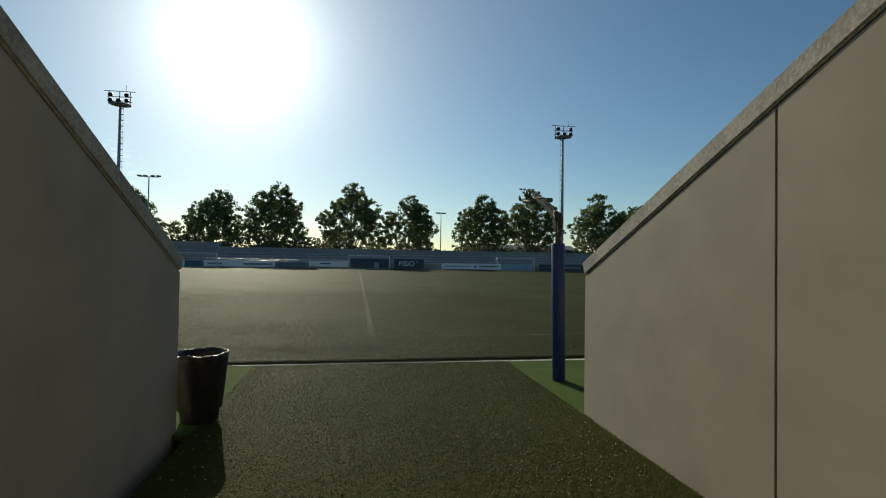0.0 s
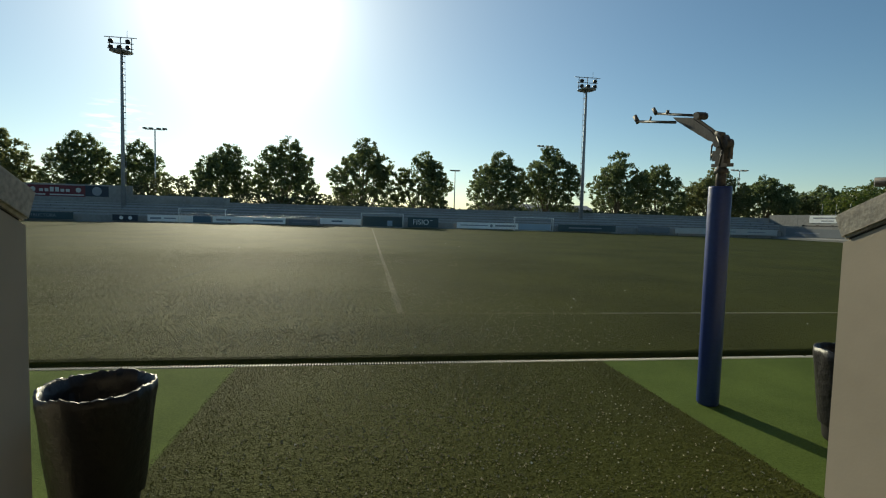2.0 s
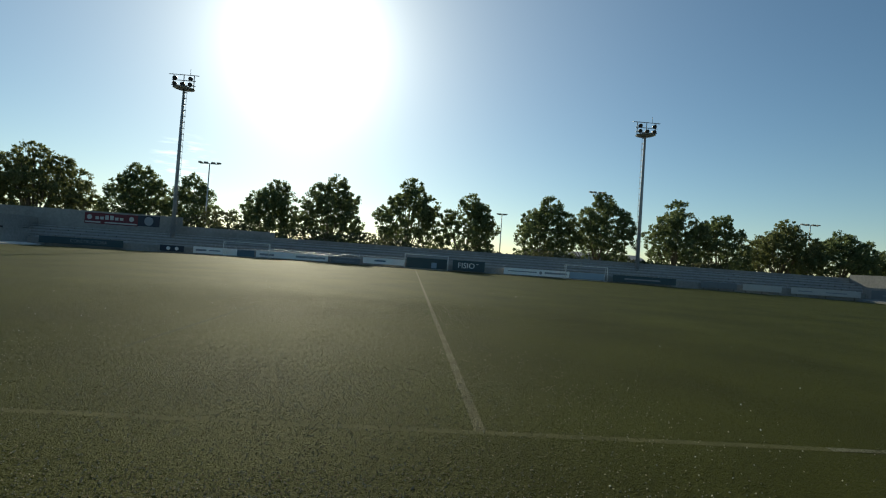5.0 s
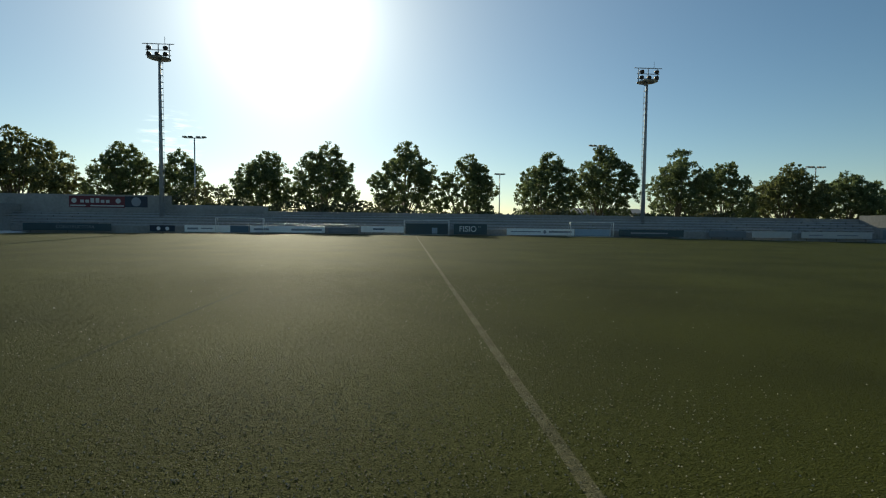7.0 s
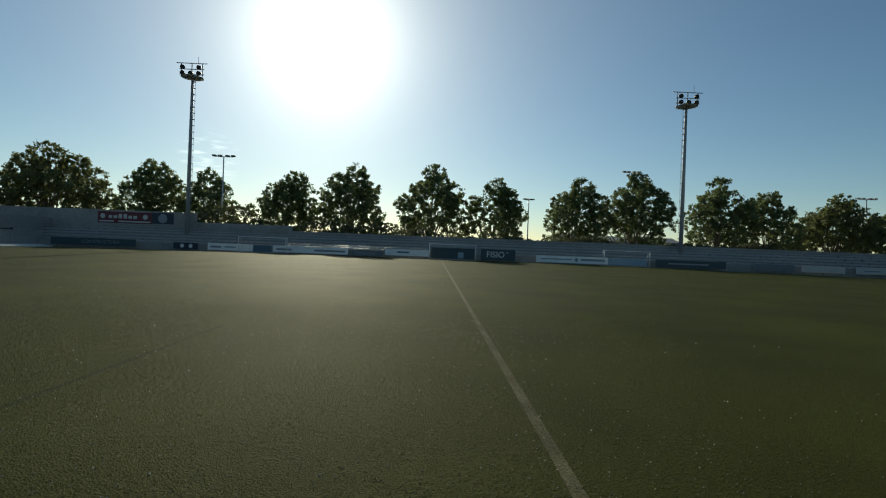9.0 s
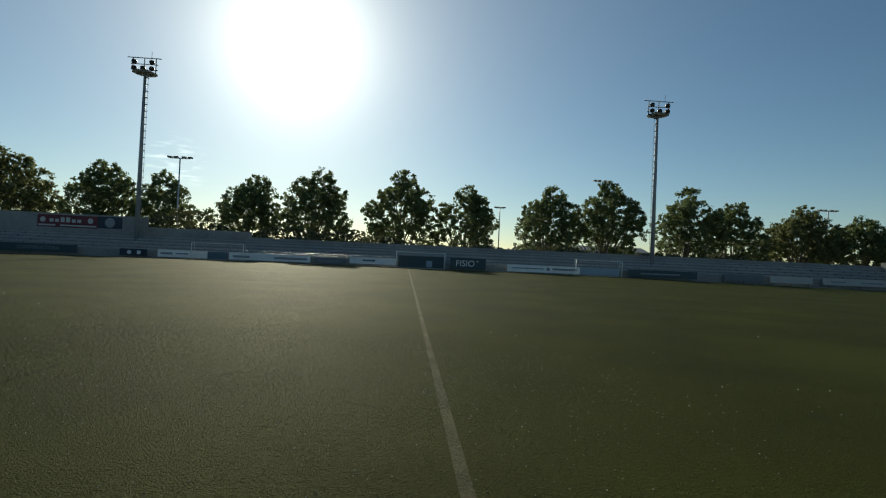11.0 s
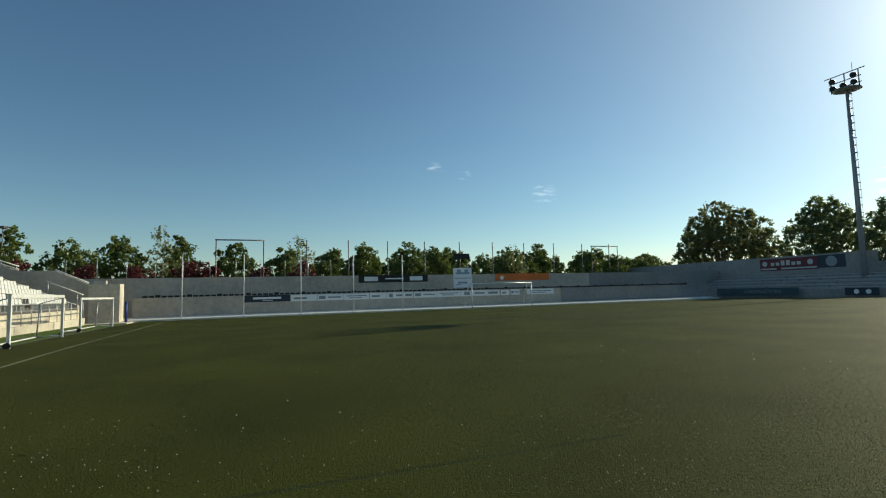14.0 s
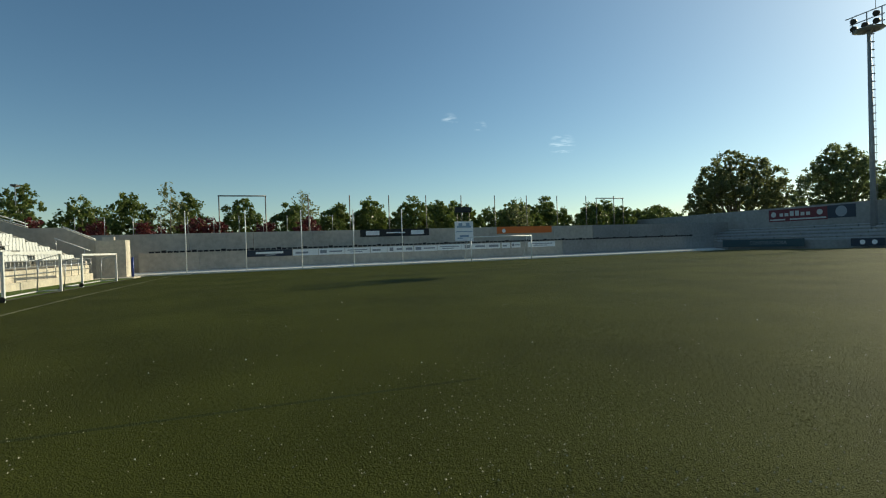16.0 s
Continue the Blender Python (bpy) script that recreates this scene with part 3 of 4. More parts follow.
board(61.5, BY, 0.12, 11.0, 0.95, AD_PALE, "long pale advert board with faint print", bars=[(0.1, 0.4, 0.3, 0.55), (0.5, 0.4, 0.8, 0.55)])
board(51.5, BY, 0.12, 6.0, 0.9, AD_PALE, "pale grey advert board in the shade")
board(-33.5, BY, 0.12, 3.2, 0.8, AD_DARK, "dark advert board with two pale discs", bar_mat=AD_WHITE, shapes=[(0.35, 0.5, 0.32), (0.7, 0.5, 0.32)])
board(-45.5, BY, 0.12, 11.0, 0.95, AD_TEAL, "dark advert board lettered in pale grey")
board(-56.0, BY, 0.12, 6.0, 0.9, AD_GREY, "grey advert board in the shade")


def lettering(text, parent, size, mat, x, z, y=-0.012):
    """Raised letters on a board."""
    c = bpy.data.curves.new("lettering", "FONT")
    c.body, c.size, c.extrude, c.align_x, c.align_y = text, size, 0.003, "CENTER", "CENTER"
    tmp = bpy.data.objects.new("lettering", c)
    me = bpy.data.meshes.new_from_object(tmp)
    bpy.data.objects.remove(tmp)
    me.materials.append(mat)
    ob = new("lettering", me)
    ob.parent = parent
    ob.matrix_basis = pose(x, y, z, 90, 0, 0)
    return ob


lettering("FISIO", fisio, 1.1, AD_WHITE, -0.35, 0.72)
part("print_bar", boxes((1.05, -0.006, 1.02, 1.4, -0.001, 1.08)), AD_WHITE, fisio)
lettering("CONSTRUCTORA", [o for o in scene.objects if o.get("label") == "dark advert board lettered in pale grey"][0], 0.6, AD_GREY, 1.0, 0.48)

# ---------------- far terrace ----------------
BENCH = material("pale_bench_concrete", (0.42, 0.43, 0.43), 0.8, vary=0.1, coarse=0.4, fine=3, tint=(0.33, 0.34, 0.35))
terrace = thing("terrace_north", 0, 0, 0, "shaded grey concrete terrace steps along the far touch line", "terrace", kind="structure")
for k in range(5):
    y0 = 68.0 + k * 1.3
    part("step", boxes((-70, y0, -0.42, 72, y0 + (1.3 if k < 4 else 1.6), 0.62 + k * 0.42)), TERRACE, terrace, bevel=0.02)
for k in range(5):
    y0, z0 = 68.0 + k * 1.3, 0.62 + k * 0.42
    part("bench", boxes((-69, y0 + 0.1, z0 + 0.22, 71, y0 + 0.5, z0 + 0.28)), BENCH, terrace)
    part("bench_support", boxes(*[(-68.5 + 2.5 * n, y0 + 0.2, z0, -68.3 + 2.5 * n, y0 + 0.4, z0 + 0.22) for n in range(56)]), TERRACE, terrace)
    part("step_nosing", boxes((-70, y0 - 0.02, z0 - 0.1, 72, y0 - 0.001, z0)), BENCH, terrace)
part("front_wall", boxes((-70, 67.4, -0.42, 68.4, 67.6, 0.8)), TERRACE, terrace)
setting("wall_north", boxes((-22, 74.8, -0.42, 76, 75.1, 3.15)), TERRACE, "grey concrete back wall of the terrace", "wall")
setting("wall_north_high", boxes((-120, 74.8, -0.42, -36, 75.1, 5.25)), TERRACE, "high grey concrete back wall of the terrace", "wall")
setting("wall_north_middle", boxes((-36, 74.8, -0.42, -22, 75.1, 3.9)), TERRACE, "grey concrete back wall of the terrace", "wall")
rail = thing("terrace_rail", 0, 67.5, 0.8, "thin steel rail along the terrace front wall", "railing")
for zz in (0.25, 0.5):
    part("rail_bar", tubes(((-68, 0, zz), (68, 0, zz), 0.02), sides=5), STEEL, rail)
for k in range(69):
    part("rail_post", tubes(((-68 + 2 * k, 0, 0), (-68 + 2 * k, 0, 0.5), 0.02), sides=5), STEEL, rail)
board(-46.4, 74.74, 3.35, 7.8, 1.65, AD_RED_SHADED, "dark red advert board with white marks on the high wall", bars=[(0.2 + 0.092 * k, 0.42, 0.265 + 0.092 * k, 0.68 + (0.14 if k in (2, 3) else 0)) for k in range(6)] + [(0.02, 0.1, 0.3, 0.22), (0.38, 0.1, 0.98, 0.22)], bar_mat=AD_PALE, shapes=[(0.09, 0.6, 0.22), (0.88, 0.6, 0.22)])
board(-40.9, 74.74, 3.45, 3.2, 1.6, AD_DARK, "dark advert board with a pale emblem on the high wall", bar_mat=AD_GREY, shapes=[(0.5, 0.5, 0.42)])

# ---------------- end walls ----------------


def end_side(s, name, out=0.0):
    """Low advert wall, walkway and back wall behind a goal line; s: -1 west, 1 east."""
    def bx(xa, xb, y0, y1, z0, z1):
        return (min(s * (xa + out), s * (xb + out)), y0, z0, max(s * (xa + out), s * (xb + out)), y1, z1)
    setting("kerb_" + name, boxes(bx(50.6, 51.15, -4, 66.6, -0.42, -0.13)), WHITE_PAINT if s < 0 else TERRACE, "whitewashed concrete kerb behind the goal line" if s < 0 else "grey concrete kerb beyond the goal", "kerb", bevel=0.015)
    bm = bmesh.new()
    add_box(bm, *bx(51.15, 53.0, -4, 67.3, -0.42, -0.13))
    for v in bm.verts:
        if v.co.z > -0.2 and abs(v.co.x) > 52 + out:
            v.co.z += 0.16
    setting("path_" + name, bm, WHITE_PAINT if s < 0 else TERRACE, "whitewashed concrete apron behind the goal" if s < 0 else "grey concrete apron before the end wall", "path")
    front = thing("wall_front_" + name, 0, 0, 0, "low grey concrete wall behind the goal", "wall", kind="structure")
    for k in range(14):
        y0 = -3.4 + k * 5.1
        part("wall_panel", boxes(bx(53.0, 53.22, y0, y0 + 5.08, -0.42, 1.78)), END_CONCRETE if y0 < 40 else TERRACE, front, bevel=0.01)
    setting("walkway_" + name, boxes(bx(53.22, 57.0, -3.4, 68, -0.42, 1.5)), TERRACE, "raised concrete walkway behind the low wall", "walkway")
    back = thing("wall_back_" + name, 0, 0, 0, "tall grey concrete wall behind the walkway", "wall", kind="structure")
    for k in range(14):
        y0 = -12.0 + k * 6.2
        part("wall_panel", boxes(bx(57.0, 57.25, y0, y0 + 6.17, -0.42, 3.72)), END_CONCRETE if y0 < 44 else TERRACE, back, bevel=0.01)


end_side(-1, "west")
end_side(1, "east", 15.5)


def net_post(x, y, z0, z1, r, mat, label, group):
    p = thing("net_post", x, y, z0, label, "post", group)
    part("tube", tubes(((0, 0, 0), (0, 0, z1 - z0), r), sides=7), mat, p)
    part("base_plate", boxes((-0.12, -0.12, 0, 0.12, 0.12, 0.02)), mat, p)
    return p


first = net_post(-51.0, 0.8, -0.13, 5.6, 0.045, WHITE_PAINT, "slim white net post behind the goal line", "white net posts")
for k in range(1, 5):
    copy_thing(first, pose(-51.0, 0.8 + 5.15 * k, -0.13))
first = net_post(-58.0, 12.5, 0, 7.82, 0.06, DARK_STEEL, "tall dark steel net post behind the wall", "tall net posts")
for k in range(1, 10):
    copy_thing(first, pose(-58.0, 12.5 + 4.66 * k, 0))
copy_thing(first, pose(73.4, 41.0, 0))
for y0, x in ((3.25, -58.0), (53.0, -60.0)):
    f = thing("steel_frame", x, y0, 0, "tall open rectangular frame of dark steel tube", "frame", "steel frames behind the wall")
    part("upright", tubes(((0, 0, 0), (0, 0, 7.7), 0.06), sides=7), DARK_STEEL, f)
    part("upright", tubes(((0, 4.7, 0), (0, 4.7, 7.7), 0.06), sides=7), DARK_STEEL, f)
    part("crossbar", tubes(((0, -0.1, 7.7), (0, 4.8, 7.7), 0.07), sides=7), DARK_STEEL, f)
for s in (-1, 1):
    bm = bmesh.new()
    for k in range(128):
        y = -2.6 + 0.53 * k
        xs = -54.2 if s < 0 else 69.7
        add_box(bm, xs - 0.2, y - 0.22, 1.6, xs + 0.2, y + 0.22, 1.66)
        add_box(bm, xs + s * 0.2 - 0.03, y - 0.22, 1.5, xs + s * 0.2 + 0.03, y + 0.22, 1.95 + 0.08 * (k % 5 == 2))
    tagged(part("walkway_seats", bm, BIN_BODY), "row of dark plastic seats behind the low wall", "seats", kind="stuff")

# adverts on the west end, facing the pitch
board(-52.96, 8.1, 1.1, 4.35, 0.66, AD_DARK, "black advert board with white mark on low wall", rz=90, bars=[(0.2, 0.4, 0.8, 0.72), (0.4, 0.18, 0.62, 0.26)], bar_mat=AD_WHITE)
for k, (y0, y1, tag) in enumerate(((10.35, 12.9, 0), (12.95, 15.6, 1), (15.65, 18.3, 2), (18.4, 20.2, 0), (20.25, 23.2, 3), (23.3, 26.0, 1), (26.05, 28.9, 2), (28.95, 33.9, 3), (34.1, 35.2, 0), (35.4, 36.6, 1), (37.6, 41.4, 2))):
    pat = [[(0.1, 0.3, 0.6, 0.6)], [(0.05, 0.25, 0.3, 0.75), (0.4, 0.4, 0.9, 0.6)], [(0.1, 0.55, 0.9, 0.7), (0.2, 0.25, 0.7, 0.38)], [(0.08, 0.2, 0.22, 0.8), (0.35, 0.35, 0.6, 0.65), (0.7, 0.3, 0.95, 0.7)]][tag]
    board(-52.96, (y0 + y1) / 2, 1.08 - 0.01 * (k % 3), y1 - y0, 0.64, AD_WHITE, "white advert panel with grey print on low wall", rz=90, bars=pat)
board(-56.95, 22.25, 2.9, 8.35, 0.84, BLACK, "long black banner with white print on back wall", rz=90, bars=[(0.08, 0.2, 0.27, 0.8), (0.37, 0.42, 0.64, 0.58), (0.73, 0.2, 0.92, 0.8)], bar_mat=AD_WHITE)
sign = board(-56.955, 31.0, 2.1, 2.45, 2.4, AD_WHITE, "white square sign with blue print on back wall", rz=90, bars=[(0.12, 0.68, 0.88, 0.78), (0.2, 0.78, 0.4, 0.92), (0.6, 0.78, 0.8, 0.92), (0.05, 0.46, 0.95, 0.5), (0.25, 0.2, 0.75, 0.3), (0.12, 0.12, 0.4, 0.17)], bar_mat=AD_PALE_BLUE)
sb = thing("scoreboard", -57.4, 31.1, 0, "small dark scoreboard on two posts above the wall", "scoreboard")
part("panel", boxes((-0.1, -1.05, 5.65, 0.1, 1.05, 6.3)), BLACK, sb, bevel=0.01)
for yy in (-0.8, 0.8):
    part("post", tubes(((0, yy, 0), (0, yy, 5.65), 0.05)), DARK_STEEL, sb)
board(-56.95, 39.5, 2.88, 8.0, 0.86, AD_ORANGE, "faded orange banner with pale mark on back wall", rz=90, bar_mat=AD_WHITE, shapes=[(0.12, 0.4, 0.3)])
# adverts on the east end
AD_DUSTY = paint("dusty_red_grey_banner", (0.5, 0.3, 0.27))
# slate colour puts shade on this stretch; the boards past it are white
board(68.46, 57.5, 0.1, 18.0, 1.3, AD_SLATE, "dark advert boards in the shade on low wall", rz=-90, bars=[(0.1, 0.4, 0.35, 0.55), (0.6, 0.4, 0.8, 0.55)])
for k, (y0, y1) in enumerate(((41.5, 48.0), (33.0, 41.0), (24.0, 32.5))):
    board(68.46, (y0 + y1) / 2, 1.0, y1 - y0, 0.7, AD_WHITE, "white advert panel with grey print on low wall", rz=-90, bars=W_BAR if k % 2 else [(0.1, 0.4, 0.85, 0.6)])
board(72.45, 62.5, 2.4, 7.5, 1.2, AD_WHITE, "white banner with dark print on back wall", rz=-90, bars=[(0.1, 0.55, 0.9, 0.75), (0.3, 0.2, 0.6, 0.35)])
board(72.45, 54.5, 2.5, 9.5, 1.2, AD_DUSTY, "faded red banner with pale print on back wall", rz=-90, bars=[(0.12 + 0.07 * k, 0.35, 0.165 + 0.07 * k, 0.7) for k in range(6)], bar_mat=AD_RED)
board(72.45, 46.5, 2.5, 5.5, 1.2, AD_GREY, "grey banner with white mark on back wall", rz=-90, bars=[(0.4, 0.3, 0.5, 0.75), (0.52, 0.3, 0.66, 0.45)], bar_mat=AD_WHITE)
board(72.45, 38.5, 2.5, 9.5, 1.2, AD_DUSTY, "faded red banner with pale print on back wall", rz=-90, bars=[(0.2, 0.35, 0.75, 0.45), (0.2, 0.55, 0.6, 0.65)], bar_mat=AD_PALE)
board(72.45, 29.0, 2.5, 8.5, 1.2, AD_WHITE, "white banner with dark print on back wall", rz=-90, bars=[(0.2, 0.35, 0.75, 0.7)])

# ---------------- stand ----------------
ROWS, TREAD, RISE, Y0, Z0 = 10, 0.78, 0.345, -5.85, 0.98
STEP0 = 1.13
S_W, S_E = -47.5, -5.0
for nm, xa, xb in (("west", S_W, S_E), ("east", 5.0, 47.5)):
    stand = thing("stand_" + nm, 0, 0, 0, "pale concrete seating stand rising in steps", "stand", kind="structure")
    part("front_wall", boxes((xa, Y0 - 0.2, -0.42, xb, Y0, Z0)), PALE_CONCRETE, stand, bevel=0.015)
    part("base_ledge", boxes((xa, Y0, -0.42, xb, Y0 + 0.25, 0.32)), PALE_CONCRETE, stand, bevel=0.015)
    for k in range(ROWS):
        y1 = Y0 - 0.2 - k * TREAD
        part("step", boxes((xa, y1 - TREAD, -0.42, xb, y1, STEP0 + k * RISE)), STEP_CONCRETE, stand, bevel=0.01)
YB = Y0 - 0.2 - ROWS * TREAD
setting("wall_stand_back", boxes((-47.5, YB - 0.3, -0.42, 46, YB, 4.9)), PALE_CONCRETE, "pale concrete back wall of the stand", "wall")

seat = bmesh.new()
add_box(seat, -0.22, -0.2, 0.38, 0.22, 0.22, 0.43)
add_box(seat, -0.22, -0.22, 0.43, 0.22, -0.17, 0.75, Matrix.Translation((0, 0.05, 0)) @ pose(0, 0, 0, 6))
add_box(seat, -0.03, -0.15, 0.0, 0.03, 0.02, 0.38)
bmesh.ops.bevel(seat, geom=[e for e in seat.edges if e.calc_length() > 0.25 and e.calc_face_angle(0) > 1], offset=0.02, segments=1, affect="EDGES")
seat_mesh = mesh_from("seat", seat, SEAT_WHITE)
rng = random.Random(5)
rest, count = [], 0
for k in range(ROWS):
    gap = 0
    for j in range(82):
        x = S_W + 0.4 + j * 0.53
        if x > S_E - 0.4 or j % 16 in (15, 0) or gap > 0:
            gap -= 1
            continue
        if rng.random() < 0.004:
            gap = 1
        z = STEP0 + k * RISE
        y = Y0 - 0.2 - k * TREAD - 0.42
        if -34 < x < -24 and count < 240:
            s = new("stadium_seat", seat_mesh)
            s.matrix_basis = pose(x, y, z)
            tagged(s, "white plastic bucket seat on a concrete step", "seat", "seats in the stand")
            count += 1
        else:
            rest.append((x, y, z))
base_v = np.array([v.co[:] for v in seat_mesh.vertices])
base_f = [list(p.vertices) for p in seat_mesh.polygons]
me = bpy.data.meshes.new("seats")
me.from_pydata(np.concatenate([base_v + np.array(c) for c in rest]).tolist(), [], [[i + n * len(base_v) for i in f] for n in range(len(rest)) for f in base_f])
me.materials.append(SEAT_WHITE)
tagged(new("distant_seats", me), "rows of white plastic seats in the stand", "seats", kind="stuff")

rail = thing("stand_rail", 0, Y0 + 0.12, 0, "grey steel railing along the front of the stand", "railing")
for zz in (0.75, 1.15, 1.5):
    part("rail_bar", tubes(((S_W, 0, zz), (S_E, 0, zz), 0.022), sides=6), STEEL, rail)
for k in range(29):
    part("rail_post", tubes(((S_W + 1.5 * k, 0, 0.3), (S_W + 1.5 * k, 0, 1.5), 0.025), sides=6), STEEL, rail)
top = thing("top_rail", 0, YB - 0.15, 4.9, "steel railing on top of the back wall", "railing")
for zz in (0.5, 0.95):
    part("rail_bar", tubes(((S_W, 0, zz), (S_E, 0, zz), 0.025), sides=6), STEEL, top)
for k in range(22):
    part("rail_post", tubes(((S_W + 2 * k, 0, 0), (S_W + 2 * k, 0, 0.95), 0.025), sides=6), STEEL, top)

# end wall of the stand, lower block and pillar
def sloped(name, x0, x1, ya, za, yb, zb, mat, label):
    bm = bmesh.new()
    vs = [bm.verts.new((x, y, z)) for x in (x0, x1) for y, z in ((ya, -0.42), (yb, -0.42), (yb, zb), (ya, za))]
    for f in ((0, 1, 2, 3), (7, 6, 5, 4), (0, 4, 5, 1), (1, 5, 6, 2), (2, 6, 7, 3), (3, 7, 4, 0)):
        bm.faces.new([vs[i] for i in f])
    return setting(name, bm, mat, label, "wall", bevel=0.02)


bm = bmesh.new()
profile = ((-15.0, -0.42), (-15.0, 5.82), (-10.63, 4.14), (-8.32, 4.17), (-5.95, 3.0), (-5.95, -0.42))
rings = [[bm.verts.new((x, y, z)) for y, z in profile] for x in (-50.2, -49.8)]
bm.faces.new(rings[0])
bm.faces.new(rings[1][::-1])
for i in range(len(profile)):
    j = (i + 1) % len(profile)
    bm.faces.new((rings[0][j], rings[0][i], rings[1][i], rings[1][j]))
bmesh.ops.recalc_face_normals(bm, faces=bm.faces)
setting("wall_stand_end", bm, END_CONCRETE, "sloping grey concrete end wall of the stand", "wall", bevel=0.02)
slope_rail = thing("stair_rail", -50.0, -10.7, 4.1, "pale steel handrail along the sloping end wall", "railing")
for lift in (0.08, 0.32):
    part("rail_bar", tubes(((0, 0, 0.1 + lift), (0, -4.2, 1.72 + lift), 0.045), sides=7), WHITE_PAINT, slope_rail)
for k in range(5):
    part("rail_post", tubes(((0, -0.15 - k, 0.05 + 0.385 * k), (0, -0.15 - k, 0.48 + 0.385 * k), 0.03), sides=6), WHITE_PAINT, slope_rail)
lower_rail = thing("stair_rail", -50.0, -8.3, 4.15, "pale steel handrail along the sloping end wall", "railing")
part("rail_bar", tubes(((0, 0, 0.1), (0, 2.3, -1.02), 0.05), sides=7), WHITE_PAINT, lower_rail)
for k in range(3):
    part("rail_post", tubes(((0, 0.1 + k, -0.1 - 0.49 * k), (0, 0.1 + k, 0.05 - 0.49 * k), 0.03), sides=6), WHITE_PAINT, lower_rail)
sloped("wall_stair_inner", -47.95, -47.55, -6.1, 1.3, -14.0, 4.9, END_CONCRETE, "sloping concrete wall at the end of the seats")
seat_rail = thing("stair_rail", -47.75, -6.1, 1.2, "pale steel handrail beside the last seats", "railing")
part("rail_bar", tubes(((0, 0.3, 0.93), (0, -2.1, 2.03), 0.04), sides=7), WHITE_PAINT, seat_rail)
for k in (0, 1):
    part("rail_post", tubes(((0, -0.1 - 1.9 * k, 0.05 + 0.86 * k), (0, -0.1 - 1.9 * k, 1.1 + 0.87 * k), 0.025), sides=6), STEEL, seat_rail)
setting("stair_block", boxes((-56.6, -7.0, -0.42, -56.0, -6.05, 3.5)), PALE_CONCRETE, "small pale concrete block above the stair", "wall", bevel=0.02)
setting("wall_stair_front", boxes((-55.8, -6.4, -0.42, -51.25, -6.1, 2.3)), END_CONCRETE, "concrete wall before the stair", "wall", bevel=0.02)
setting("pillar", boxes((-51.2, -5.9, -0.42, -49.6, -3.7, 3.0)), PALE_CONCRETE, "pale cream concrete block at the end of the stand", "pillar", bevel=0.02)
setting("paving", boxes((-53, -6, -0.42, -47.5, -2.83, -0.2)), PALE_CONCRETE, "pale concrete paving at the corner", "paving")
corner = thing("corner_post", -49.5, -3.2, -0.2, "dark blue padded corner post", "post")
part("tube", tubes(((0, 0, 0), (0, 0, 1.7), 0.1), sides=10), BLUE_PAD, corner)

# ---------------- roof over the stand ----------------
roof = thing("stand_roof", 0, 0, 0, "cantilevered metal roof over the stand with white fascia", "roof", kind="structure")
RX, RY, RZ, BACK = -32.0, -6.0, 9.15, 0.16
def roof_z(y):
    return RZ + BACK * (y - RY)


def roof_slab(x0, x1, y0, y1, d0, d1):
    bm = bmesh.new()
    vs = [bm.verts.new((x, y, roof_z(y) + d)) for d in (d0, d1) for y in (y0, y1) for x in (x0, x1)]
    for f in ((0, 2, 3, 1), (4, 5, 7, 6), (0, 1, 5, 4), (2, 6, 7, 3), (0, 4, 6, 2), (1, 3, 7, 5)):
        bm.faces.new([vs[i] for i in f])
    return bm


part("sheet", roof_slab(RX, -RX, RY, -18.0, 0.0, 0.08), ROOF_PANEL, roof)
part("fascia", roof_slab(RX - 0.02, -RX + 0.02, RY + 0.06, RY, -0.02, 0.03), ROOF_WHITE, roof)
part("fascia", roof_slab(RX - 0.02, -RX + 0.02, RY + 0.03, RY - 0.03, 0.081, 0.13), ROOF_WHITE, roof)
part("gutter", roof_slab(RX + 0.05, -RX - 0.05, RY - 0.12, RY - 0.42, -0.14, -0.001), DARK_STEEL, roof)
part("light_rail", roof_slab(RX + 0.05, -RX - 0.05, RY - 0.9, RY - 1.1, -0.17, -0.06), ROOF_WHITE, roof)
for k in range(14):
    x = RX + 1.2 + 2.4 * k
    part("spotlight", roof_slab(x, x + 0.7, RY - 0.5, RY - 0.8, -0.15, -0.002), BLACK, roof)
for k in range(9):
    y = RY - 1.5 - 1.25 * k
    part("purlin", roof_slab(RX + 0.1, -RX - 0.1, y, y - 0.16, -0.2, 0.0), ROOF_PANEL, roof)
for k in range(9):
    x = RX + 0.3 + 7.9 * k
    part("truss", roof_slab(x, x + 0.18, RY - 0.1, -18.0, -0.3, -0.18), BLUE_STEEL, roof)
    part("column", boxes((x - 0.1, -17.0, 0, x + 0.3, -16.6, roof_z(-16.8) - 0.5)), BLUE_STEEL, roof)

# ---------------- floodlights ----------------


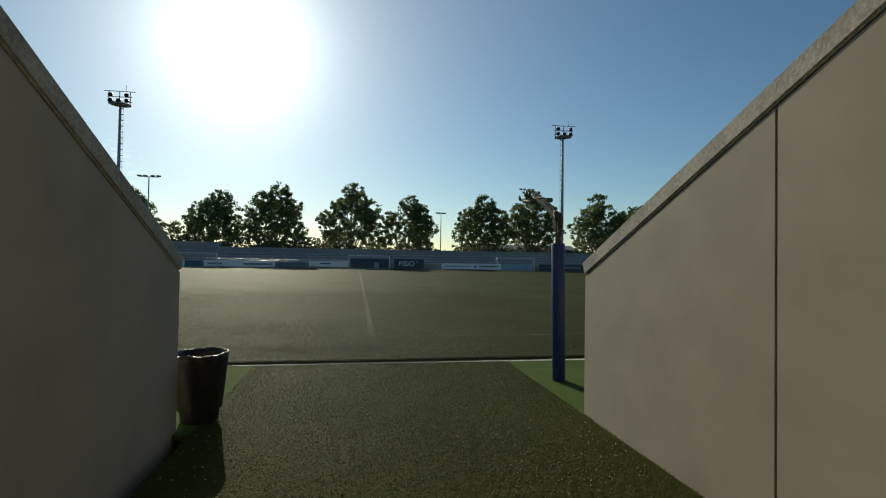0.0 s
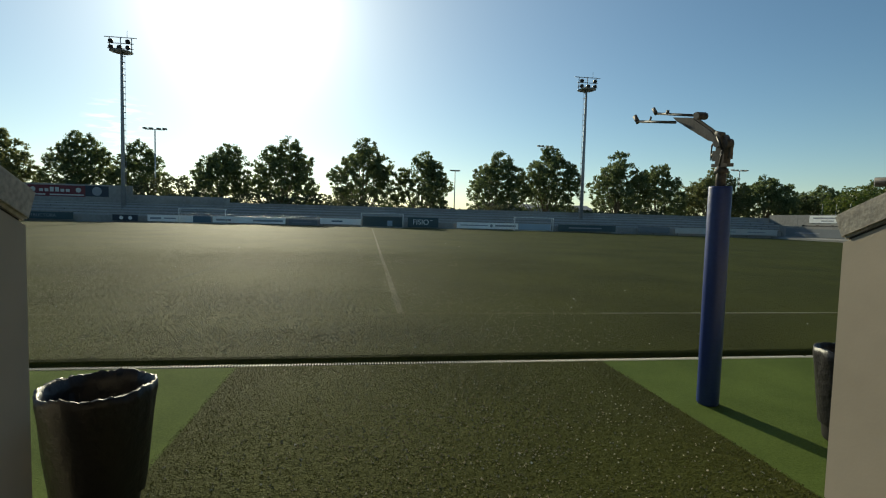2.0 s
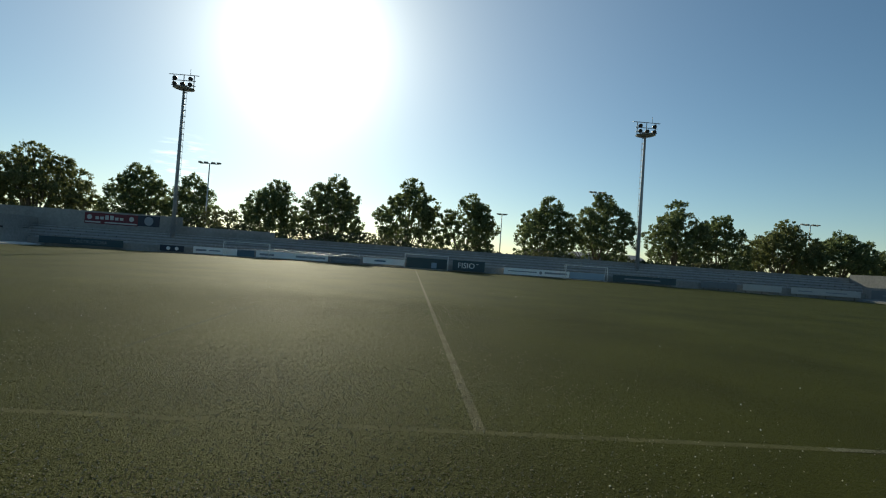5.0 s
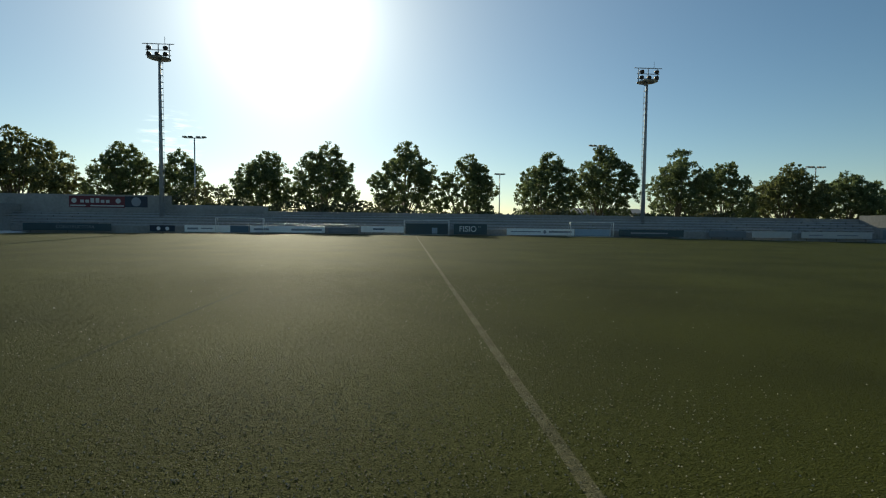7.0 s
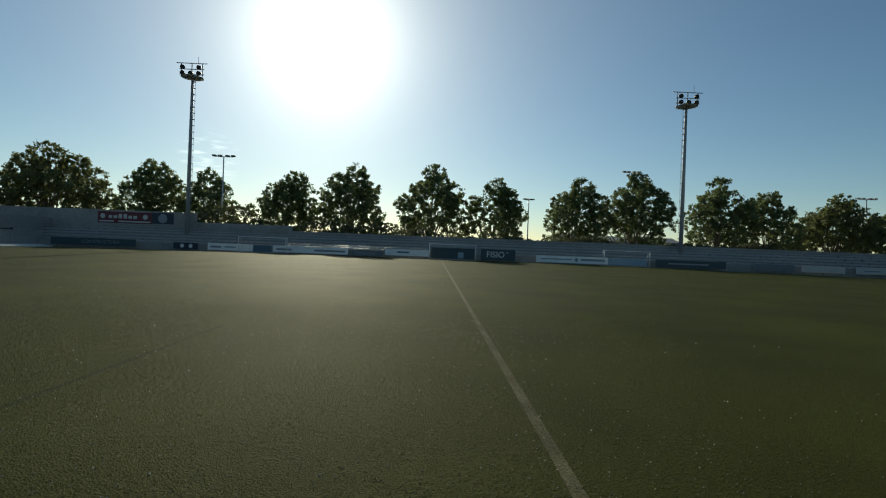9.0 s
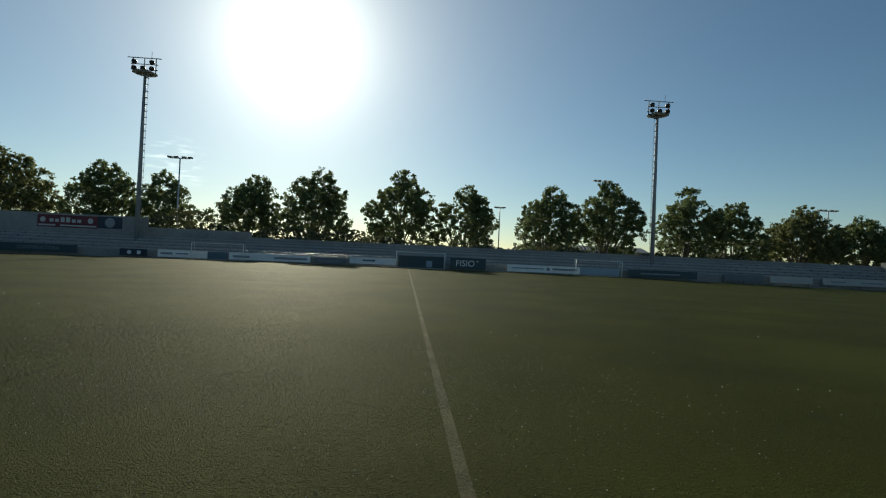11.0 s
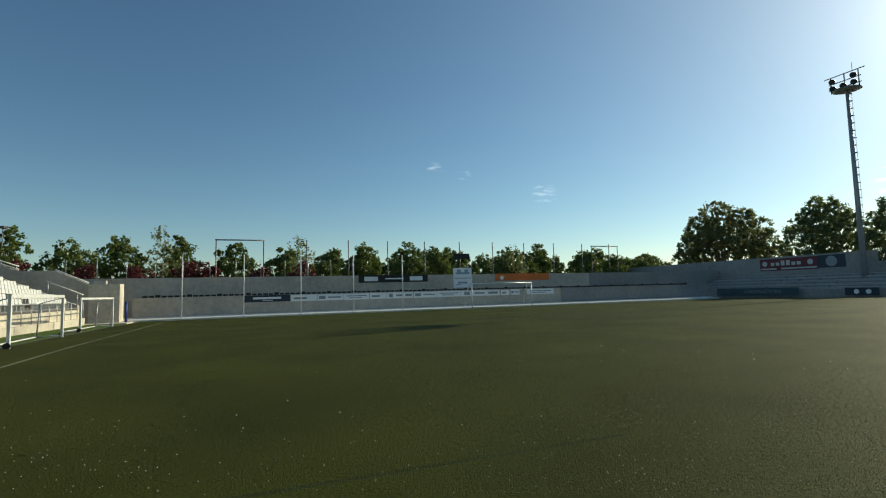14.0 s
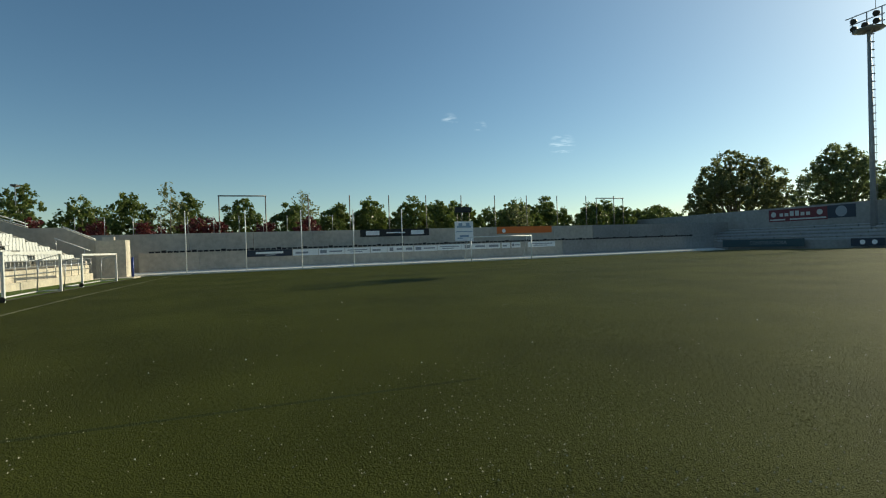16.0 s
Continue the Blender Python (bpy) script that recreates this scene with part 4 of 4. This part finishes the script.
def floodlight(x, y, top, side, label):
    m = thing("floodlight_mast", x, y, 0, label, "floodlight", "floodlight masts")
    part("mast", tubes(((0, 0, 0), (0, 0, top), 0.33, 0.17), sides=14), MAST_STEEL, m)
    bm = bmesh.new()
    for k in range(int(top / 0.9)):
        add_box(bm, min(side * 0.2, side * 0.45), -0.2, 1.5 + k * 0.9, max(side * 0.2, side * 0.45), 0.2, 1.56 + k * 0.9)
    add_tube(bm, (side * 0.45, 0, 1.5), (side * 0.45, 0, top), 0.02, sides=5)
    part("ladder", bm, MAST_STEEL, m)
    part("platform", tubes(((0, 0, top - 0.12), (0, 0, top), 0.9, 1.45), ((0, 0, top), (0, 0, top + 0.05), 1.5, 1.5), sides=16), MAST_STEEL, m)
    for zz, w in ((0.4, 1.75), (1.15, 1.75), (2.0, 2.2)):
        part("cross_arm", tubes(((-w, -0.3, top + zz), (w, -0.3, top + zz), 0.06), sides=6), MAST_STEEL, m)
    for xx in (-1.5, 0, 1.5):
        part("upright", tubes(((xx, -0.3, top), (xx, -0.3, top + 2.0), 0.07), sides=6), MAST_STEEL, m)
    for zz in (0.6, 1.45):
        for xx in (-1.15, 0.0, 1.15):
            if zz > 1 and xx == 0:
                continue
            lamp = part("lamp", tubes(((xx, -0.35, top + zz), (xx, -0.75, top + zz - 0.15), 0.24, 0.34), sides=14), DARK_STEEL, m)
            # glass coloured black to stand in for its backlit, shaded face
            part("lamp_glass", tubes(((xx, -0.75, top + zz - 0.15), (xx, -0.78, top + zz - 0.16), 0.31, 0.29), sides=14), BLACK, lamp)
    part("antenna", tubes(((0.9, -0.3, top + 2.0), (0.9, -0.3, top + 3.0), 0.03), sides=5), MAST_STEEL, m)
    return m


floodlight(-36.6, 73.3, 24.6, 1, "tall galvanised floodlight mast with five lamps")
floodlight(35.3, 73.3, 23.6, -1, "tall galvanised floodlight mast with five lamps")


def street_lamp(x, y, h, arm, r=0.16):
    m = thing("park_lamp", x, y, 0, "slim grey lamp post with a double head", "lamp", "lamp posts beyond the ground")
    part("pole", tubes(((0, 0, 0), (0, 0, h), r, r * 0.62), sides=8), STEEL, m)
    part("arm", tubes(((-arm, 0, h), (arm, 0, h), 0.07), sides=6), STEEL, m)
    for xx in (-arm, -arm * 0.4, arm * 0.4, arm) if arm > 0.6 else (-arm, arm):
        part("lamp_head", boxes((xx - 0.3, -0.3, h + 0.05, xx + 0.3, 0.3, h + 0.3)), DARK_STEEL, m, bevel=0.03)


street_lamp(-37.3, 86.6, 15.6, 1.6)
street_lamp(21.0, 118, 13.5, 1.0)
street_lamp(37.2, 98, 17.6, 1.4)
street_lamp(86.0, 100, 14.5, 1.8)

hand = thing("handrail", 2.42, -5.55, 0, "dark round handrail end above the tunnel wall", "handrail")
part("bar", tubes(((0, 0, 1.86), (0.35, -0.35, 1.86), 0.028), ((0.02, -0.02, 1.86), (0.02, -0.02, 1.86), 0.03), sides=10), DARK_STEEL, hand)
part("support", tubes(((0.2, -0.2, -0.05), (0.2, -0.2, 1.85), 0.02), sides=8), DARK_STEEL, hand)

for s in (-1, 1):
    setting("wall_infill", boxes((min(s * 5.0, s * 2.42), -15.9, -0.42, max(s * 5.0, s * 2.42), -5.87, 0.95)), PALE_CONCRETE, "plain pale concrete infill beside the tunnel", "wall")
first = net_post(-57.12, -9.5, 3.72, 5.5, 0.03, STEEL, "short grey fence post on the back wall", "fence posts on the wall")
for k in range(1, 12):
    copy_thing(first, pose(-57.12, -9.5 + 2.45 * k, 3.72))
for k in range(19):
    copy_thing(first, pose(72.6, 20.0 + 2.45 * k, 3.72))
street_lamp(-76.0, -21.0, 10.6, 0.25, 0.09)

# ---------------- trees ----------------


def tree(name, x, y, top, half, low, seed, leaves, mat, label, category="tree", lean=0.0, size=0.42, group="", bump=0.56, tufts_per=15):
    """A tapered trunk, limbs that fork towards leaf tufts, and a lumpy dome of leaf tufts with gaps between them."""
    r = np.random.default_rng(seed)
    root = thing(name, x, y, 0, label, category, group)
    tall = top - low
    def wide(f):
        return half * (0.88 + 0.12 * f / 0.3 if f < 0.3 else max(0.02, 1 - ((f - 0.3) / 0.72) ** 2.0) ** 0.72)

    # boughs: lumps of the crown, each a cloud of leaf tufts
    boughs = [(np.array([lean + r.normal() * half * 0.06, r.normal() * half * 0.1, top - half * 0.3]), half * 0.3)]
    for k in range(17):
        f = 0.06 + 0.8 * (k + r.random()) / 17
        a = k * 2.4 + r.normal() * 0.3
        size_k = half * r.uniform(0.31, 0.46) * (1.0 - 0.25 * f)
        reach = max(0.0, wide(f) * r.uniform(0.95, 1.12) - size_k)
        boughs.append((np.array([math.cos(a) * reach + lean * f, math.sin(a) * reach * 0.9, low + size_k * 0.6 + f * (tall - size_k * 1.5)]), size_k))
    tufts = []
    for k in range(int(tufts_per * half * half)):
        c, size_k = boughs[k % len(boughs)]
        d = r.normal(size=3)
        d = d / np.linalg.norm(d) * size_k * (r.uniform(0.8, 1.06) if r.random() < 0.6 else r.random() ** 0.4)
        cr = bump * r.uniform(0.55, 1.2)
        spot = c + d * (1, 1, 0.85)
        spot[2] = min(max(spot[2], low + cr), top - cr * 0.7)
        if spot[2] > low + 0.45 * tall or r.random() < 0.88:
            tufts.append((spot, cr))
    bm = bmesh.new()
    add_tube(bm, (0, 0, -0.05), (lean * 0.2, 0, low * 0.75), half * 0.06, half * 0.045, sides=9)
    part("trunk", bm, BARK, root)
    bm = bmesh.new()
    hub = Vector((lean * 0.2, 0, low * 0.75))
    for c, cr in tufts[::30]:
        mid = hub.lerp(Vector(c), 0.5) + Vector((0, 0, -0.06 * tall))
        add_tube(bm, hub, mid, half * 0.022, half * 0.014, sides=6, caps=False)
        add_tube(bm, mid, Vector(c), half * 0.014, half * 0.005, sides=5, caps=False)
    part("branch", bm, BARK, root)
    per = max(4, leaves // len(tufts))
    pts = []
    for c, cr in tufts:
        d = r.normal(size=(per, 3))
        d = d / np.linalg.norm(d, axis=1)[:, None] * cr * r.uniform(0.25, 1.15, (per, 1)) * (1, 1, 0.9)
        pts.append(c + d)
    pts = np.concatenate(pts)
    crown = new("crown", quads("crown", pts, r.uniform(0.6, 1.3, len(pts)) * size, mat, r))
    crown.parent = root
    return root


PLANE = "green plane tree with a broad uneven crown, lit from behind"
# centre, top, half width, lean of the top
for i, (tx, top, half, lean, mat) in enumerate((
    (-71.3, 18.3, 9.2, 0.3, LEAF_WARM), (-54.2, 16.6, 6.6, 1.2, LEAF), (-43.8, 14.9, 5.4, 0.3, LEAF),
    (-29.4, 15.1, 6.0, 2.2, LEAF), (-17.8, 16.8, 6.8, 1.4, LEAF),
    (-1.9, 17.6, 6.6, 0.9, LEAF), (9.8, 15.2, 6.0, 0.9, LEAF),
    (25.0, 16.0, 6.3, 2.0, LEAF), (36.6, 17.8, 7.0, 1.6, LEAF),
    (52.3, 17.1, 6.5, 0.6, LEAF), (62.4, 15.2, 5.8, -0.4, LEAF),
    (75.5, 14.8, 7.4, 1.5, LEAF_WARM), (87.5, 13.4, 7.0, 0.8, LEAF), (103.0, 11.6, 7.5, 0, LEAF), (116.0, 12.2, 7.5, 0, LEAF), (130.0, 12.4, 7.0, 0, LEAF), (144.0, 12.4, 7.0, 0, LEAF),
    (-95.0, 9.8, 7.0, 0, LEAF_FAR), (-110.0, 10.2, 7.0, 0, LEAF_FAR),
)):
    tree("plane_tree", tx, 94 + (i % 3) * 0.8, top, half * 1.08, 2.2, 40 + i, int(480 * half * half), mat, PLANE, lean=lean, size=0.38, group="plane trees beyond the far terrace")

for i, (ty, top, half) in enumerate(((-31, 9.6, 4.6), (-21.4, 10.4, 3.6), (-15, 9.0, 3.8), (-8.5, 8.9, 3.2), (-2.3, 9.2, 3.0), (4.8, 9.0, 3.2), (11.2, 7.8, 2.8), (18.2, 7.6, 2.8), (23.8, 7.3, 2.9), (29.8, 7.6, 3.0), (35.4, 7.2, 3.0), (41, 7.0, 2.6), (47.4, 7.0, 3.0), (52, 6.6, 2.6), (57, 7.0, 2.8), (63, 6.8, 2.8), (72, 6.2, 3.0), (82, 6.0, 3.0))):
    tree("park_tree", -75 - (i % 3) * 2.5, ty, top + (2.0 if i > 7 else 1.0), half * 1.25, 1.6, 90 + i, 6000, LEAF_FAR, "rounded green park tree in low sun beyond the end wall", size=0.36, bump=0.5, tufts_per=14, group="park trees beyond the end wall")
for i in range(12):
    tree("park_tree", -84 - (i % 2) * 3, 14 + 5.6 * i, 8.6 + 0.9 * (i % 3), 3.8, 1.6, 250 + i, 5000, LEAF_FAR, "rounded green park tree in low sun beyond the end wall", size=0.38, bump=0.5, tufts_per=14, group="park trees beyond the end wall")
for i, ty in enumerate((-17.5, -11.5, -5.2, -0.5, 2.0, 7.8, 13.2)):
    tree("red_shrub", -69 - i % 2, ty, 6.4 - 0.3 * (i % 3), 2.8, 1.0, 140 + i, 3500, LEAF_RED, "dark red purple-leaved plum beyond the end wall", size=0.28, bump=0.42, tufts_per=26, group="red-leaved plums beyond the end wall")
for i in range(9):
    tree("park_tree", 84 + (i % 3) * 3, 16 + 7.5 * i, 9.5 + (i % 2), 5.5, 2.0, 170 + i, 5000, LEAF_FAR, "rounded green park tree beyond the end wall", size=0.4, group="park trees beyond the east end")


for i, (ty, top) in enumerate(((-3.6, 11.2), (13.4, 10.4), (47.0, 9.0))):
    tree("bare_tree", -72.0, ty, top, 2.4, 3.0, 210 + i, 700, LEAF_WARM, "sparse young tree with few leaves beyond the end wall", size=0.3, tufts_per=14, group="sparse trees beyond the end wall")


def hedge(x0, x1, y, h, seed, label):
    r = np.random.default_rng(seed)
    n = int((x1 - x0) * 110)
    xs = r.uniform(x0, x1, n)
    hs = h * (0.75 + 0.25 * np.sin(xs * 0.35 + seed) * np.cos(xs * 0.11))
    pts = np.stack([xs, y + r.normal(size=n) * 0.8, r.random(n) ** 0.6 * hs], 1)
    tagged(new("hedge", quads("hedge", pts, r.uniform(0.5, 1.1, n) * 0.6, HEDGE, r)), label, "hedge", kind="stuff")


hedge(-60, 62, 79, 4.4, 3, "low dusty hedge behind the terrace wall")
hedge(-40, -24, 82, 7.4, 4, "taller dusty hedge behind the terrace wall")
hedge(-26, -4, 84, 6.0, 5, "low dusty hedge behind the terrace wall")
hedge(-180, 220, 135, 6.2, 6, "distant dark hedge line on the horizon")


def long_building(x, y, w, d, h, label):
    b = thing("low_building", x, y, 0, label, "building", "distant low buildings")
    part("wall", boxes((-w / 2, 0, 0, w / 2, d, h)), TERRACE, b)
    bm = bmesh.new()
    vs = [bm.verts.new((xx, yy, zz)) for xx in (-w / 2 - 0.4, w / 2 + 0.4) for yy, zz in ((-0.4, h), (d / 2, h + 1.6), (d + 0.4, h))]
    for f in ((0, 1, 2), (5, 4, 3), (0, 3, 4, 1), (1, 4, 5, 2), (2, 5, 3, 0)):
        bm.faces.new([vs[i] for i in f])
    part("roof", bm, ROOF_PANEL, b)
    for k in range(int(w / 5)):
        part("window", boxes((-w / 2 + 2 + 5 * k, -0.03, h * 0.45, -w / 2 + 4 + 5 * k, 0.02, h * 0.8)), BLACK, b)


long_building(55, 150, 36, 12, 5.5, "low pale building beyond the trees")

# ---------------- turf blades near the walk ----------------
BLADE = leaf_material("turf_blade", (0.06, 0.064, 0.018), (0.088, 0.088, 0.028), 0.3)

BLADE.node_tree.nodes["Principled BSDF"].inputs["Specular IOR Level"].default_value = 0.25


def blades(name, x0, x1, y0, y1, density, fade, seed, label, near):
    """Short turf blades; they thin out away from the stretch named by near (x, y0, y1) over fade metres."""
    r = np.random.default_rng(seed)
    n = int((x1 - x0) * (y1 - y0) * density)
    p = np.stack([r.uniform(x0, x1, n), r.uniform(y0, y1, n)], 1)
    dx, dy = np.maximum(0, np.abs(p[:, 0] - near[0]) - near[3]), np.maximum(0, np.maximum(near[1] - p[:, 1], p[:, 1] - near[2]))
    p = p[r.random(n) < np.exp(-((np.hypot(dx, dy) / fade) ** 2))]
    n = len(p)
    a, tilt = r.uniform(0, math.tau, n), r.uniform(0.2, 1.35, n)
    h, w = r.uniform(0.006, 0.015, n), r.uniform(0.002, 0.0045, n)
    side = np.stack([np.cos(a), np.sin(a), np.zeros(n)], 1) * w[:, None]
    b = a + r.normal(size=n) * 0.9 + math.pi / 2
    tip = np.stack([np.cos(b) * np.sin(tilt), np.sin(b) * np.sin(tilt), np.cos(tilt)], 1) * h[:, None]
    base = np.concatenate([p, matted(p)[:, None] - 0.001], 1)
    co = np.stack([base - side, base + side, base + tip], 1).reshape(-1, 3)
    me = bpy.data.meshes.new(name)
    me.vertices.add(3 * n)
    me.vertices.foreach_set("co", co.ravel())
    me.loops.add(3 * n)
    me.loops.foreach_set("vertex_index", np.arange(3 * n))
    me.polygons.add(n)
    me.polygons.foreach_set("loop_start", np.arange(0, 3 * n, 3))
    me.update()
    me.validate()
    me.materials.append(BLADE)
    return tagged(new(name, me), label, "turf", kind="stuff")


WAVES = [(random.Random(70 + k).uniform(0, math.tau), 0.032 + 0.0032 * k, random.Random(900 + k).uniform(0, math.tau)) for k in range(26)]


def matted(p):
    """Height of the matted, trodden turf at the given points."""
    h = np.zeros(len(p))
    for turn, length, shift in WAVES:
        h += np.sin((p[:, 0] * math.cos(turn) + p[:, 1] * math.sin(turn)) * math.tau / length + shift)
    patch = 0.5 + 0.5 * np.sin(p[:, 0] * 1.9 + 1.3 * np.sin(p[:, 1] * 1.1)) * np.sin(p[:, 1] * 1.6 + 0.7 + np.sin(p[:, 0] * 0.8))
    return 0.004 + (0.0002 + 0.0004 * patch) * np.clip(h, -7.0, 9.0)


def relief(name, x0, x1, y0, y1, step, label, lines=()):
    """A finely uneven sheet of turf lying on the pitch; lines: painted strips (x0, y0, x1, y1, material)."""
    xs, ys = np.arange(x0, x1 + step / 2, step), np.arange(y0, y1 + step / 2, step)
    gx, gy = np.meshgrid(xs, ys)
    p = np.stack([gx.ravel(), gy.ravel()], 1)
    rim = np.minimum.reduce([p[:, 0] - xs[0], xs[-1] - p[:, 0], p[:, 1] - ys[0], ys[-1] - p[:, 1]])
    z = 0.001 + np.clip(rim / 0.4, 0, 1) * np.maximum(matted(p), 0.0)
    n, m = len(xs), len(ys)
    k = (np.arange(m - 1)[:, None] * n + np.arange(n - 1)[None]).ravel()
    me = bpy.data.meshes.new(name)
    me.vertices.add(n * m)
    me.vertices.foreach_set("co", np.concatenate([p, z[:, None]], 1).ravel())
    faces = np.stack([k, k + 1, k + n + 1, k + n], 1)
    me.loops.add(faces.size)
    me.loops.foreach_set("vertex_index", faces.ravel())
    me.polygons.add(len(faces))
    me.polygons.foreach_set("loop_start", np.arange(0, faces.size, 4))
    me.materials.append(TURF)
    which = np.zeros(len(faces), dtype=np.int32)
    mid = p[k] + step / 2
    for i, (a, b, c, d, mat) in enumerate(lines):
        me.materials.append(mat)
        which[(mid[:, 0] > a) & (mid[:, 0] < c) & (mid[:, 1] > b) & (mid[:, 1] < d)] = i + 1
    me.polygons.foreach_set("material_index", which)
    me.update()
    me.validate()
    return tagged(new(name, me), label, "turf", kind="stuff")


relief("matted_turf", -5.6, 3.6, -2.43, 11.5, 0.022, "matted uneven worn turf of the pitch", [(-0.05, 0.05, 0.05, 12, LINE), (-8, -0.05, 6, 0.05, FAINT_LINE), (-4.97, 3.0, -4.88, 9.6, BLUE_LINE)])
relief("matted_lane_turf", -1.85, 2.09, -10.6, -2.84, 0.017, "matted uneven worn turf of the tunnel lane")
blades("turf_blades", -13, 8, -2.45, 22, 1700, 5.0, 11, "short worn turf blades of the pitch", (-2.0, -2.7, 9.0, 3.5))
blades("lane_blades", -1.88, 2.11, -10.5, -2.84, 5000, 4.0, 12, "short worn turf blades of the tunnel lane", (0.1, -9, -3, 3.0))


def crumbs(name, n, spots, seed, mat, label, r0, r1):
    """Loose bits lying on the turf, pale to stand in for glints, gathered round the given spots (x, y, spread x, spread
    y).
    """
    r = np.random.default_rng(seed)
    pick = np.array(spots)[r.integers(0, len(spots), n)]
    p = pick[:, :2] + r.normal(size=(n, 2)) * pick[:, 2:]
    keep = (p[:, 1] > -2.44) | ((np.abs(p[:, 0] - 0.1) < 1.9) & (p[:, 1] < -2.88))
    p = p[keep]
    n = len(p)
    s = r.uniform(r0, r1, n)
    unit = np.array([(1, 0, 0), (-0.6, 0.8, 0), (-0.6, -0.8, 0), (0.1, 0, 1.1)])
    turn = r.uniform(0, math.tau, n)
    c, d = np.cos(turn)[:, None], np.sin(turn)[:, None]
    x = (unit[:, 0] * c - unit[:, 1] * d) * s[:, None] + p[:, :1]
    y = (unit[:, 0] * d + unit[:, 1] * c) * s[:, None] + p[:, 1:]
    z = np.repeat(unit[None, :, 2], n, 0) * s[:, None] + (matted(p) + r.uniform(0.0, 0.008, n))[:, None]
    co = np.stack([x, y, z], 2).reshape(-1, 3)
    faces = (np.array([(0, 1, 3), (1, 2, 3), (2, 0, 3), (2, 1, 0)])[None] + 4 * np.arange(n)[:, None, None]).reshape(-1, 3)
    me = bpy.data.meshes.new(name)
    me.from_pydata(co.tolist(), [], faces.tolist())
    me.materials.append(mat)
    return tagged(new(name, me), label, "litter", kind="stuff")


# infill granules, with sun glint put into their pale colour
CRUMB = material("pale_glint_granule", (0.42, 0.39, 0.29), 0.3, vary=0.2, coarse=3, fine=60)
SPECK = material("white_glint_speck", (0.85, 0.85, 0.82), 0.4)
crumbs("turf_granules", 24000, [(-1.6, -1.7, 1.4, 0.5), (-2.2, -1.2, 1.8, 0.8), (-2.0, 0.0, 2.0, 0.9), (0.0, -4.5, 1.1, 1.0), (-1.6, 0.8, 1.8, 1.2), (-2.5, 3.0, 2.5, 1.5), (0.1, -5.5, 1.0, 1.6), (0.6, -7.2, 0.8, 0.9), (-1.0, -1.6, 1.6, 0.35), (-1.2, 9.5, 2.2, 1.5), (-2.2, 1.4, 1.6, 0.8)], 21, CRUMB, "loose turf granules, coloured pale to stand in for sun glints", 0.0035, 0.0105)
# white bits added where the turf sparkles, glints made as solid specks
crumbs("white_specks", 220, [(-1.0, 5.0, 5.0, 4.0), (0.0, -6.0, 1.2, 2.0), (-4.0, 15.0, 8.0, 7.0), (-12.0, 8.0, 8.0, 5.0)], 22, SPECK, "small white specks added to stand in for glints on turf", 0.006, 0.013)
